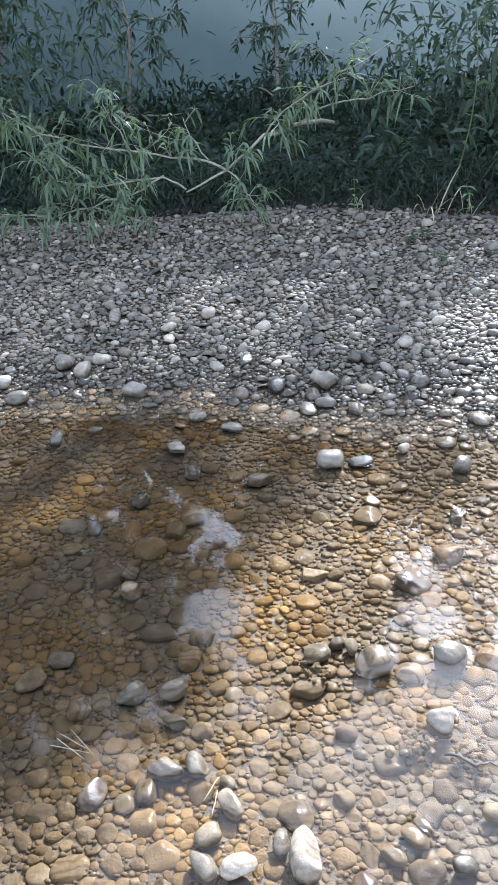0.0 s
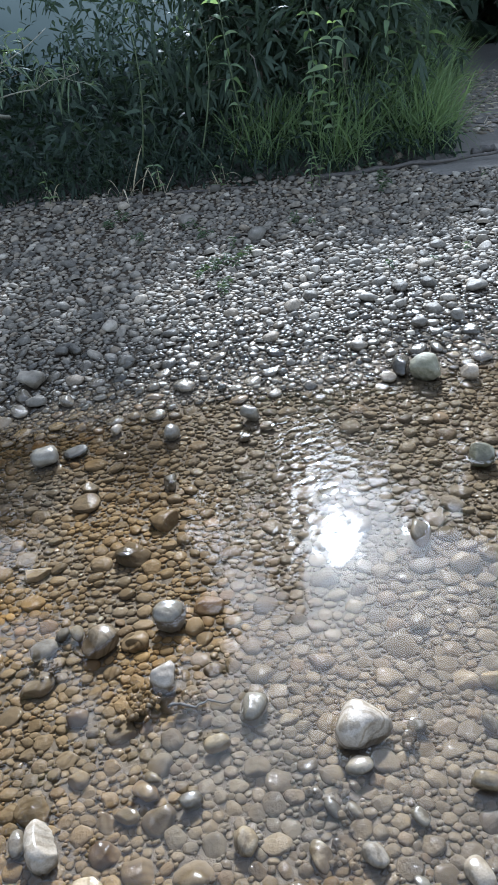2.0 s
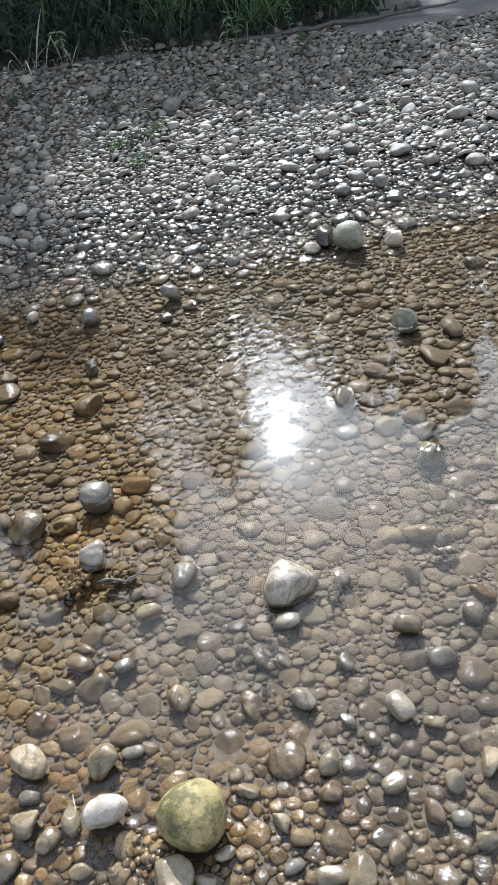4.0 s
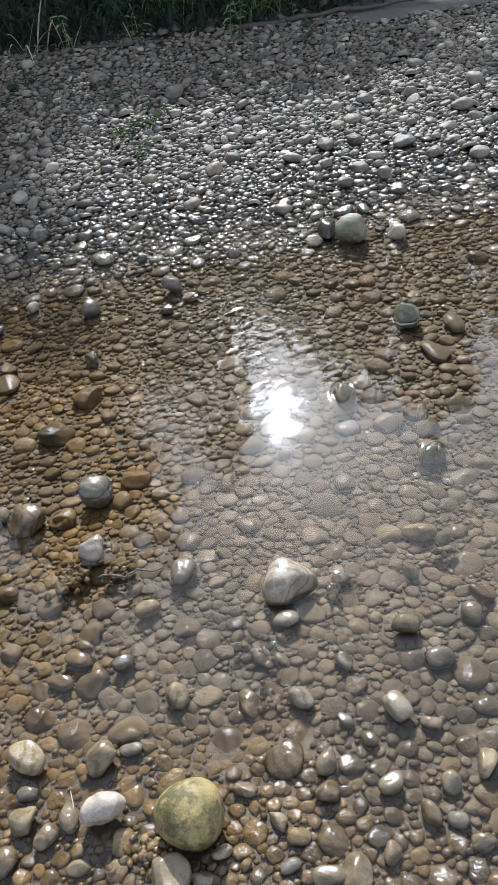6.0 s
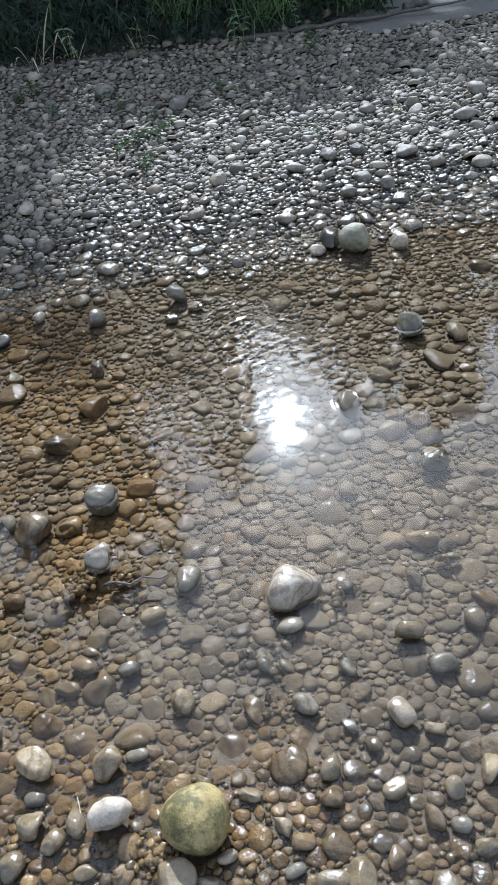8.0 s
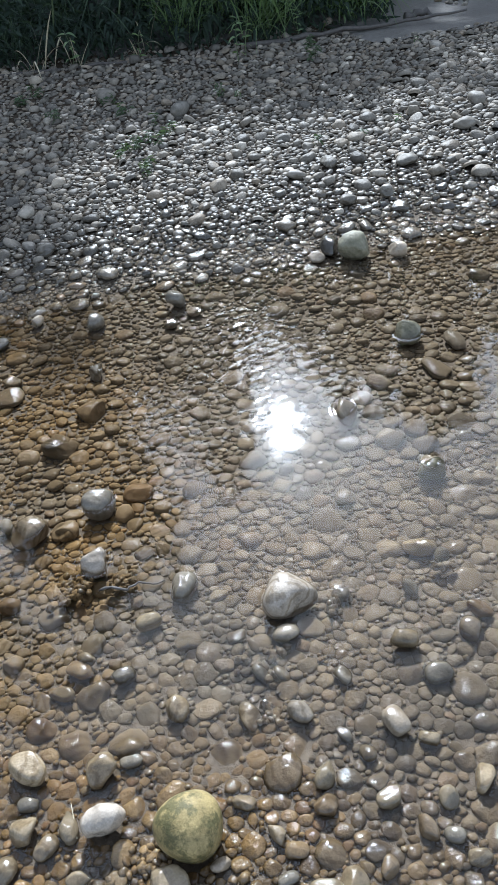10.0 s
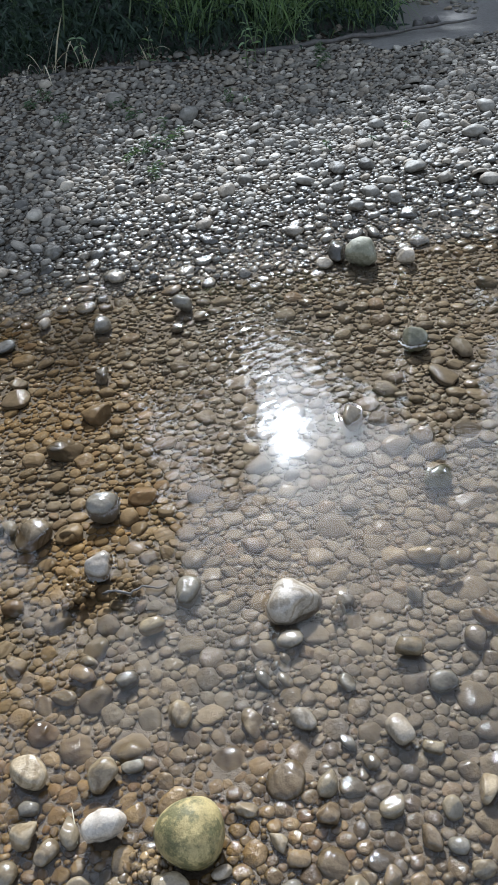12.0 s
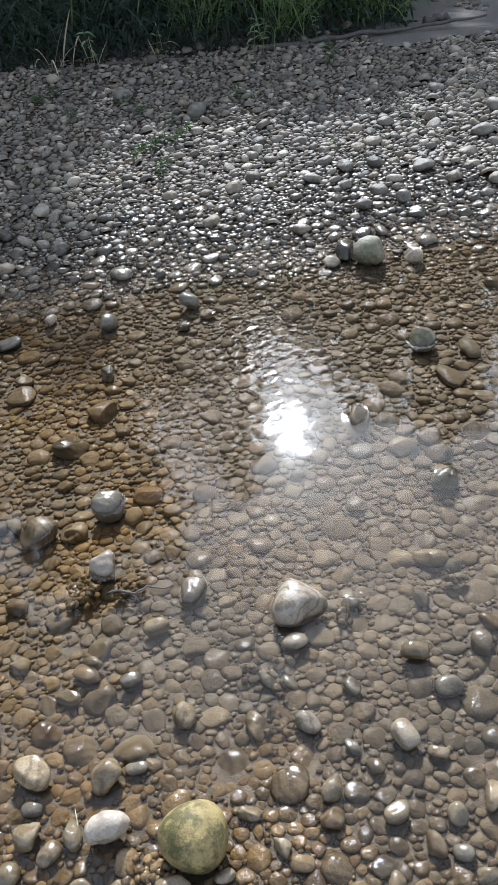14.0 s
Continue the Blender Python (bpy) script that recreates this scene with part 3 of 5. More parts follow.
stone(0.322, 1.033, 0.024, 0.021, 0.015, -33, 0.5, mat_bed_own, "brown silt-coated river stone lying under clear shallow water")
stone(0.356, 1.203, 0.027, 0.026, 0.019, -21, 0.5, mat_bed_own, "brown silt-coated river stone lying under clear shallow water")
stone(0.988, 0.799, 0.020, 0.017, 0.016, -34, 0.85, mat_grey, "dark grey river stone lying under clear shallow water")
stone(1.124, 0.737, 0.022, 0.015, 0.015, -84, 0.95, mat_grey, "dark grey river stone lying under clear shallow water")
stone(0.783, 0.698, 0.021, 0.012, 0.010, -76, 1.05, mat_grey, "dark grey river stone poking wet out of the pool")
stone(0.750, 0.719, 0.023, 0.013, 0.011, -75, 1.05, mat_grey, "dark grey river stone poking wet out of the pool")
stone(-0.039, 1.361, 0.039, 0.029, 0.022, 41, 1.05, mat_pale, "pale grey river stone poking wet out of the pool")
stone(-0.332, 1.511, 0.037, 0.036, 0.018, 32, 1.05, mat_grey, "dark grey river stone lying under clear shallow water")
stone(-0.138, 1.359, 0.038, 0.030, 0.021, 42, 0.95, mat_grey, "dark grey river stone lying under clear shallow water")
stone(-0.396, 1.439, 0.042, 0.031, 0.019, 31, 0.95, mat_tan, "tan river stone lying under clear shallow water")
stone(-0.258, 1.327, 0.030, 0.030, 0.019, -6, 0.95, mat_tan, "tan river stone lying under clear shallow water")
stone(-0.029, 1.264, 0.032, 0.018, 0.015, -12, 0.95, mat_grey, "dark grey river stone lying under clear shallow water")
stone(-0.042, 1.125, 0.041, 0.023, 0.022, -11, 1.05, mat_pale, "pale grey river stone poking wet out of the pool")
stone(0.022, 1.131, 0.035, 0.023, 0.022, -64, 0.95, mat_grey, "dark grey river stone poking wet out of the pool")
stone(-0.193, 1.082, 0.040, 0.031, 0.019, 75, 0.5, mat_tan, "tan river stone poking wet out of the pool")
stone(-0.121, 1.056, 0.025, 0.025, 0.015, -5, 0.5, mat_tan, "tan river stone lying under clear shallow water")
stone(-0.081, 1.079, 0.033, 0.022, 0.016, 94, 0.85, mat_tan, "tan river stone poking wet out of the pool")
stone(0.093, 1.025, 0.036, 0.020, 0.019, -61, 1.15, mat_pale, "pale grey river stone poking wet out of the pool")
stone(0.087, 1.091, 0.023, 0.013, 0.011, -38, 1.05, mat_grey, "dark grey river stone lying under clear shallow water")
stone(0.048, 0.961, 0.029, 0.023, 0.019, 28, 0.85, mat_tan, "tan river stone poking wet out of the pool")
stone(0.041, 0.901, 0.035, 0.021, 0.020, -62, 1.05, mat_pale, "pale grey river stone poking wet out of the pool")
stone(0.105, 0.891, 0.037, 0.023, 0.022, 11, 1.05, mat_white, "pale pinkish white river stone poking wet out of the pool")
stone(0.186, 0.935, 0.030, 0.018, 0.017, 76, 1.05, mat_pale, "pale grey river stone poking wet out of the pool")
stone(0.229, 0.901, 0.050, 0.032, 0.033, -82, 1.05, mat_white, "pale pinkish white river stone poking wet out of the pool")
stone(0.227, 0.996, 0.046, 0.034, 0.020, -68, 0.4, mat_bed_own, "brown silt-coated river stone lying under clear shallow water")
stone(0.316, 1.454, 0.040, 0.034, 0.016, 7, 1.05, mat_grey, "dark grey river stone lying under clear shallow water")
stone(0.374, 1.487, 0.022, 0.022, 0.014, -7, 1.05, mat_grey, "dark grey river stone lying under clear shallow water")
stone(0.410, 1.466, 0.029, 0.017, 0.016, 87, 1.05, mat_grey, "dark grey river stone lying under clear shallow water")
stone(0.284, 1.341, 0.046, 0.032, 0.019, 20, 0.5, mat_bed_own, "brown silt-coated river stone lying under clear shallow water")
stone(0.535, 1.367, 0.034, 0.034, 0.021, -60, 0.4, mat_bed_own, "brown silt-coated river stone lying under clear shallow water")
stone(-0.003, 1.473, 0.046, 0.031, 0.019, 76, 0.4, mat_bed_own, "brown silt-coated river stone lying under clear shallow water")
stone(-0.083, 1.584, 0.056, 0.033, 0.020, -7, 0.4, mat_bed_own, "large brown silt-coated river stone lying under clear shallow water")
stone(0.029, 1.552, 0.034, 0.032, 0.019, -7, 0.4, mat_bed_own, "brown silt-coated river stone lying under clear shallow water")
stone(-0.178, 1.759, 0.033, 0.034, 0.028, 25, 0.85, mat_tan, "tan river stone poking wet out of the pool")
stone(-0.186, 1.862, 0.030, 0.034, 0.015, -8, 0.85, mat_pale, "pale grey river stone lying under clear shallow water")
stone(-0.257, 1.847, 0.049, 0.046, 0.027, 26, 0.4, mat_bed_own, "brown silt-coated river stone lying under clear shallow water")
stone(-0.141, 1.985, 0.055, 0.053, 0.030, 50, 0.4, mat_bed_own, "large brown silt-coated river stone lying under clear shallow water")
stone(-0.000, 2.141, 0.047, 0.058, 0.029, -8, 0.5, mat_bed_own, "brown silt-coated river stone lying under clear shallow water")
stone(-0.061, 2.077, 0.036, 0.049, 0.022, -8, 0.4, mat_bed_own, "brown silt-coated river stone lying under clear shallow water")
stone(-0.397, 2.026, 0.037, 0.031, 0.012, -8, 0.5, mat_tan, "tan river stone lying under clear shallow water")
stone(-0.410, 2.157, 0.048, 0.043, 0.016, -8, 0.4, mat_grey, "dark grey river stone lying under clear shallow water")
stone(-0.329, 2.126, 0.027, 0.033, 0.016, -8, 0.75, mat_grey, "dark grey river stone lying under clear shallow water")
stone(-0.194, 2.264, 0.034, 0.036, 0.023, -9, 0.95, mat_grey, "dark grey river stone lying under clear shallow water")
stone(-0.079, 2.626, 0.062, 0.035, 0.023, -74, 1.15, mat_pale, "large pale grey river stone poking wet out of the pool")
stone(0.219, 2.337, 0.057, 0.039, 0.020, -9, 0.85, mat_tan, "large tan river stone lying under clear shallow water")
stone(0.487, 2.397, 0.055, 0.047, 0.033, -9, 0.95, mat_grey, "dark grey river stone poking wet out of the pool")
stone(0.601, 2.380, 0.048, 0.033, 0.017, 11, 0.85, mat_grey, "dark grey river stone poking wet out of the pool")
stone(0.352, 1.783, 0.046, 0.030, 0.017, -7, 0.4, mat_tan, "tan river stone lying under clear shallow water")
stone(0.621, 1.727, 0.044, 0.041, 0.024, -40, 0.4, mat_bed_own, "brown silt-coated river stone lying under clear shallow water")
stone(0.554, 3.035, 0.061, 0.049, 0.039, -31, 0.95, mat_bar_pale, "large pale grey river stone resting dry on the gravel bar")
stone(0.355, 3.054, 0.068, 0.040, 0.032, 85, 0.95, mat_bar_grey, "large dark grey river stone resting dry on the gravel bar")
stone(-0.279, 3.118, 0.061, 0.045, 0.035, -11, 0.95, mat_bar_grey, "large dark grey river stone resting dry on the gravel bar")
stone(-0.648, 3.486, 0.050, 0.060, 0.040, 17, 0.95, mat_bar_pale, "pale grey river stone resting dry on the gravel bar")
stone(-0.550, 3.403, 0.066, 0.038, 0.030, 77, 0.95, mat_bar_pale, "large pale grey river stone resting dry on the gravel bar")
stone(-0.813, 3.158, 0.061, 0.043, 0.030, -11, 0.85, mat_bar_pale, "large pale grey river stone resting dry on the gravel bar")
stone(0.461, 2.817, 0.058, 0.033, 0.018, 97, 0.95, mat_bar_pale, "large pale grey river stone resting dry on the gravel bar")
stone(0.648, 2.766, 0.048, 0.027, 0.021, -59, 0.95, mat_bar_pale, "pale grey river stone resting dry on the gravel bar")
stone(0.497, 2.936, 0.044, 0.034, 0.020, -64, 0.95, mat_bar_pale, "pale grey river stone resting dry on the gravel bar")
stone(0.778, 2.730, 0.033, 0.025, 0.013, -11, 0.85, mat_bar_pale, "pale grey river stone resting dry on the gravel bar")
stone(0.960, 2.957, 0.042, 0.034, 0.027, -12, 0.85, mat_bar_grey, "dark grey river stone resting dry on the gravel bar")
stone(1.104, 2.609, 0.048, 0.039, 0.021, -10, 0.85, mat_bar_pale, "pale grey river stone resting dry on the gravel bar")
stone(-0.468, 4.115, 0.067, 0.038, 0.030, 90, 0.85, mat_bar_pale, "large pale grey river stone resting dry on the gravel bar")
stone(-0.662, 4.025, 0.024, 0.038, 0.020, -14, 0.85, mat_bar_grey, "dark grey river stone resting dry on the gravel bar")
stone(-0.151, 3.717, 0.055, 0.031, 0.021, 82, 0.95, mat_bar_pale, "pale grey river stone resting dry on the gravel bar")
stone(-0.160, 3.877, 0.039, 0.048, 0.028, -14, 0.95, mat_bar_pale, "pale grey river stone resting dry on the gravel bar")
stone(0.056, 4.025, 0.045, 0.047, 0.033, -14, 0.85, mat_bar_pale, "pale grey river stone resting dry on the gravel bar")
stone(0.228, 3.374, 0.057, 0.033, 0.022, 76, 0.75, mat_bar_grey, "large dark grey river stone resting dry on the gravel bar")
stone(0.142, 2.739, 0.048, 0.032, 0.020, -10, 0.85, mat_grey, "dark grey river stone poking wet out of the pool")
stone(0.002, 2.863, 0.039, 0.032, 0.021, -10, 0.85, mat_pale, "pale grey river stone poking wet out of the pool")
stone(-0.207, 2.995, 0.038, 0.024, 0.015, -11, 0.85, mat_bar_grey, "dark grey river stone resting dry on the gravel bar")
stone(-0.567, 2.754, 0.028, 0.034, 0.028, -10, 0.95, mat_grey, "dark grey river stone poking wet out of the pool")
stone(-0.015, 2.429, 0.032, 0.036, 0.024, 46, 0.95, mat_grey, "dark grey river stone poking wet out of the pool")
stone(-0.190, 4.631, 0.023, 0.037, 0.019, -16, 0.85, mat_bar_pale, "pale grey river stone resting dry on the gravel bar")
stone(0.726, 3.262, 0.030, 0.038, 0.025, 48, 0.85, mat_bar_grey, "dark grey river stone resting dry on the gravel bar")
stone(0.789, 3.244, 0.051, 0.029, 0.023, -84, 0.85, mat_bar_grey, "dark grey river stone resting dry on the gravel bar")
stone(1.291, 5.364, 0.021, 0.034, 0.020, -23, 1.05, mat_bar_pale, "pale grey river stone resting dry on the gravel bar")
stone(0.801, 5.679, 0.016, 0.025, 0.014, -23, 1.05, mat_bar_pale, "small pale grey river stone resting dry on the gravel bar")
stone(-0.915, 3.326, 0.046, 0.044, 0.030, -11, 0.85, mat_bar_grey, "dark grey river stone resting dry on the gravel bar")
stone(1.132, 5.317, 0.031, 0.050, 0.025, -20, 0.85, mat_bar_grey, "dark grey river stone resting dry on the gravel bar")
stone(-0.478, 3.527, 0.050, 0.033, 0.023, -12, 0.85, mat_bar_pale, "pale grey river stone resting dry on the gravel bar")
stone(-0.924, 4.091, 0.023, 0.037, 0.016, -14, 0.85, mat_bar_pale, "pale grey river stone resting dry on the gravel bar")
stone(-1.077, 4.356, 0.023, 0.037, 0.016, -14, 0.85, mat_bar_grey, "dark grey river stone resting dry on the gravel bar")
stone(-0.959, 4.523, 0.017, 0.027, 0.014, -15, 0.95, mat_bar_pale, "small pale grey river stone resting dry on the gravel bar")

# ---- water ----
def ripples(x, y):
    """Small waves on the pool: almost still, with livelier patches where it runs in over the stones."""
    r = np.random.RandomState(77)
    calm, lively = np.zeros_like(x), np.zeros_like(x)
    for _ in range(36):
        wave_length, a = r.uniform(0.05, 0.24), r.uniform(0, 2 * np.pi)
        calm += wave_length * np.sin((x * np.cos(a) + y * np.sin(a)) * 2 * np.pi / wave_length + r.uniform(0, 6.3))
    for _ in range(44):
        wave_length, a = r.uniform(0.018, 0.055), r.normal(1.3, 0.8)
        lively += wave_length * np.sin((x * np.cos(a) + y * np.sin(a)) * 2 * np.pi / wave_length + r.uniform(0, 6.3))
    gust = np.clip(0.45 + 0.8 * wave(x * 1.9 + 0.7, y * 1.9), 0, 1)
    run = sum(h * np.exp(-((x - cx) / rx) ** 2 - ((y - cy) / ry) ** 2) for cx, cy, rx, ry, h in ((0.95, 1.55, 0.14, 0.16, 1.1), (1.28, 1.95, 0.2, 0.42, 1.1), (0.47, 2.1, 0.16, 0.26, 1.2), (0.85, 1.25, 0.1, 0.1, 0.45)))
    return 0.0002 * calm * (0.35 + gust) + 0.0013 * lively * np.clip(0.03 * gust + run, 0, 1.2)


gx = np.concatenate([spread(-1.4, 0.25, 0.015, 0)[:-8], np.arange(0.262, 1.75, 0.0055), np.arange(1.76, 3.0, 0.015), (3.6, 5.0, 6.0)])
gy = np.concatenate([(-0.5, 0.0), np.arange(0.05, 0.45, 0.014), np.arange(0.456, 2.5, 0.0055), np.arange(2.51, 3.1, 0.014), (3.4, 3.7, 4.1)])
gx = gx[gx > -6.1]
X, Y = np.meshgrid(gx, gy)
Z = ripples(X, Y)
for cx, cy, ra, rb, yaw in WATERLINES:
    ix, iy = slice(*np.searchsorted(gx, (cx - 0.12, cx + 0.12))), slice(*np.searchsorted(gy, (cy - 0.12, cy + 0.12)))
    u, w = X[iy, ix] - cx, Y[iy, ix] - cy
    p, q = u * math.cos(yaw) + w * math.sin(yaw), w * math.cos(yaw) - u * math.sin(yaw)
    gap = (np.hypot(p / ra, q / rb) - 1) * min(ra, rb)
    Z[iy, ix] += 0.0022 * np.exp(-np.abs(gap) / 0.006)
V = np.stack([X, Y, Z], -1).reshape(-1, 3)
nx, ny = len(gx), len(gy)
i = (np.arange(ny - 1)[:, None] * nx + np.arange(nx - 1)[None]).ravel()
F = np.concatenate([np.stack([i, i + 1, i + nx + 1], 1), np.stack([i, i + nx + 1, i + nx], 1)])
water = tagged(piece("water", mesh_from("water", V, F), mat_water), "clear shallow pool with faint ripples over brown pebbles", "water", kind="structure")
water.visible_shadow = False

# ---- pebbles of the bed and the bar ----
HELD = []


def in_view(x, y):
    """The stretch of shore that is covered with single pebbles."""
    x, y = np.asarray(x, float), np.asarray(y, float)
    left = -0.75 - 0.26 * np.maximum(y - 0.9, 0)
    right = np.where(y < 4.2, 1.35 + 0.95 * np.maximum(y - 0.3, 0), 5.5)
    mud = (x > 3.65) & (y > 4.42 - 0.3 * (x - 3.6))
    return (left < x) & (x < right) & (y > 0.1 - 0.1 * x) & (y < np.interp(x, BANK_X, BANK_Y) + 0.1) & ~mud


class Packing:
    def __init__(self, cell=0.12):
        self.cell, self.grid = cell, {}

    def free(self, x, y, r, gap):
        i, j = int(x // self.cell), int(y // self.cell)
        for a in (i - 1, i, i + 1):
            for b in (j - 1, j, j + 1):
                for px, py, pr in self.grid.get((a, b), ()):
                    if (px - x) ** 2 + (py - y) ** 2 < (gap * (pr + r)) ** 2:
                        return False
        return True

    def add(self, x, y, r):
        self.grid.setdefault((int(x // self.cell), int(y // self.cell)), []).append((x, y, r))


packing = Packing(0.1)
for hx, hy, hr in HERO_SPOTS:
    packing.add(hx, hy, min(hr * 0.9, 0.1))
rng = random.Random(7)
draw = np.random.RandomState(7)
spots = []
for lo, hi, tries, gap in ((0.036, 0.054, 900, 1.0), (0.024, 0.036, 7000, 0.95), (0.016, 0.024, 40000, 0.9), (0.0095, 0.016, 100000, 0.88)):
    y = 0.05 + 6.6 * draw.uniform(0, 1, tries) ** (1.25 if hi < 0.03 else 1.0)
    x = -0.8 - 0.27 * y + draw.uniform(0, 1, tries) * (2.2 + 1.22 * y)
    keep = in_view(x, y) & ((hi > 0.016) | (y < 4.9) | (draw.uniform(0, 1, tries) < 0.5))
    x, y = x[keep], y[keep]
    far = y - np.interp(x, SHORE_X, SHORE_Y)
    r = draw.uniform(lo, hi, len(x)) * np.where(far < -0.2, 0.68, 0.75)
    for q in zip(x.tolist(), y.tolist(), r.tolist(), far.tolist()):
        if packing.free(q[0], q[1], q[2], gap if q[3] < 0.2 else gap * 0.96):
            packing.add(q[0], q[1], q[2])
            spots.append(q)
floor = land([q[0] for q in spots], [q[1] for q in spots]).tolist()

RIM = np.arange(24) * 2 * np.pi / 24


def outline(x, y, r, cap):
    """How far a stone at (x, y) reaches in 24 directions before it meets its neighbours."""
    i, j = int(x // packing.cell), int(y // packing.cell)
    near = [q for a in (i - 1, i, i + 1) for b in (j - 1, j, j + 1) for q in packing.grid.get((a, b), ()) if q[0] != x or q[1] != y]
    reach = np.full(24, cap * r)
    if near:
        q = np.array(near)
        dx, dy = q[:, 0] - x, q[:, 1] - y
        d = np.hypot(dx, dy)
        keep = d < 3.2 * r + q[:, 2]
        dx, dy, d, pr = dx[keep], dy[keep], d[keep], q[keep, 2]
        if len(d):
            half = np.maximum((d * d + r * r - pr * pr) / (2 * d), 0.55 * r)
            c = np.cos(RIM[None] - np.arctan2(dy, dx)[:, None])
            reach = np.minimum(reach, np.where(c > 0.12, half[:, None] / np.maximum(c, 0.12), 9.0).min(0))
    for _ in range(1):
        reach = 0.25 * np.roll(reach, 1) + 0.5 * reach + 0.25 * np.roll(reach, -1)
    return reach


@functools.lru_cache(None)
def slab_faces(sides, rings):
    f = []
    for i in range(rings - 1):
        for j in range(sides):
            a, b = i * sides + j, i * sides + (j + 1) % sides
            f += [(a, b, b + sides), (a, b + sides, a + sides)]
    for j in range(sides):
        f.append(((rings - 1) * sides + j, (rings - 1) * sides + (j + 1) % sides, rings * sides))
    return np.array(f)


LEVELS = {0: (7, np.radians((-30, 22, 58))), 1: (10, np.radians((-40, -4, 34, 62))), 2: (18, np.radians((-45, -14, 12, 36, 56, 73)))}


def slab(level, reach, high, tip, cuts=2):
    """A flat water-worn pebble that fills its outline: uneven rim, soft shoulder, level or sloping top."""
    sides, lift = LEVELS[level]
    p = draw.uniform(1.9, 3.6)
    ang = np.arange(sides) * 2 * np.pi / sides
    rim = np.interp(ang, np.append(RIM, 2 * np.pi), np.append(reach, reach[0]))
    c, w = np.cos(lift) ** (2 / p), np.sign(lift) * np.abs(np.sin(lift)) ** (2 / p)
    r = rim[None] * c[:, None] * (1 + 0.035 * draw.normal(size=(len(lift), sides)))
    z = high * w[:, None] * (1 + 0.05 * draw.normal(size=(len(lift), sides)))
    v = np.vstack([np.stack([r * np.cos(ang), r * np.sin(ang), z], -1).reshape(-1, 3), [(0, 0, high * draw.uniform(0.94, 1.06))]])
    size = float(rim.mean())
    v[:, 2] += v[:, 2].clip(0) / size * (v[:, 0] * draw.normal(0, 0.28) + v[:, 1] * draw.normal(0, 0.28))
    for _ in range(cuts if level < 2 else cuts + 1):
        a, e = draw.uniform(0, 2 * np.pi), draw.uniform(0.05, 1.1)
        n = np.array([np.cos(a) * np.cos(e) / size, np.sin(a) * np.cos(e) / size, np.sin(e) / high])
        d = v @ n - draw.uniform(0.72, 0.92)
        v -= np.where(d > 0, d * 0.9, 0)[:, None] * (n / (n @ n))
    return v @ np.array(Euler(tip).to_matrix()).T, slab_faces(sides, len(lift))


def egg(r, stretch, a):
    """Reach of a long rounded outline in 24 directions, slightly squared or three-cornered."""
    t = RIM - a
    base = r / np.sqrt((np.cos(t) / stretch) ** 2 + (np.sin(t) * stretch ** 0.5) ** 2)
    return base * (1 + draw.uniform(0, 0.10) * np.cos(3 * t + draw.uniform(0, 6.3)) + draw.uniform(0, 0.07) * np.cos(4 * t + draw.uniform(0, 6.3)) + draw.uniform(0, 0.05) * np.cos(5 * t + draw.uniform(0, 6.3)))


batches = {"bed": [], "bar": []}
singles = 0
grit = Packing(0.1)
for hx, hy, hr in HERO_SPOTS:
    grit.add(hx, hy, min(hr * 0.9, 0.1))
for (x, y, r, far), low in zip(spots, floor):
    zone = "bed" if far < 0.05 + 0.25 * rng.random() else "bar"
    level = 2 if (y < 1.3 and r > 0.0145) or (r > 0.026 and y < 3.2) else 0 if (y > 3.0 and r < 0.0105) or (y > 4.2 and r < 0.014) else 1
    room = outline(x, y, r, 1.7) * (1.10 if zone == "bed" else 1.12)
    reach = np.minimum(room, egg(r * (1.2 if zone == "bed" else 1.16), rng.uniform(1.0, 1.6), rng.gauss(-0.6, 0.7) if zone == "bed" else rng.gauss(-0.45, 0.6)))
    mean = float(reach.mean())
    grit.add(x, y, mean * 0.88)
    high = mean * (rng.uniform(0.26, 0.48) if zone == "bed" else rng.uniform(0.30, 0.66))
    rock = 0.12 if zone == "bed" else 0.26
    v, f = slab(level, reach, high, (rng.gauss(0.0 if zone == "bed" else -0.08, rock), rng.gauss(0, rock), 0), 2 if zone == "bed" else 4)
    shallow = 0.55 - 0.35 * (x - 0.3) - y
    z = low + high * (rng.uniform(-0.15, 0.42) if zone == "bed" else rng.uniform(0.1, 0.9))
    if far < -0.12 and shallow < -0.12 and rng.random() < 0.94:
        z = min(z, -0.004 - 0.9 * high)
    if zone == "bed" and r > 0.0185 and y < 1.4 and singles < 290:
        singles += 1
        piece("pebble", mesh_from("pebble", v, f), mat_bed_own, ground).location = (x, y, z)
    else:
        batches[zone].append((v + (x, y, z), f))
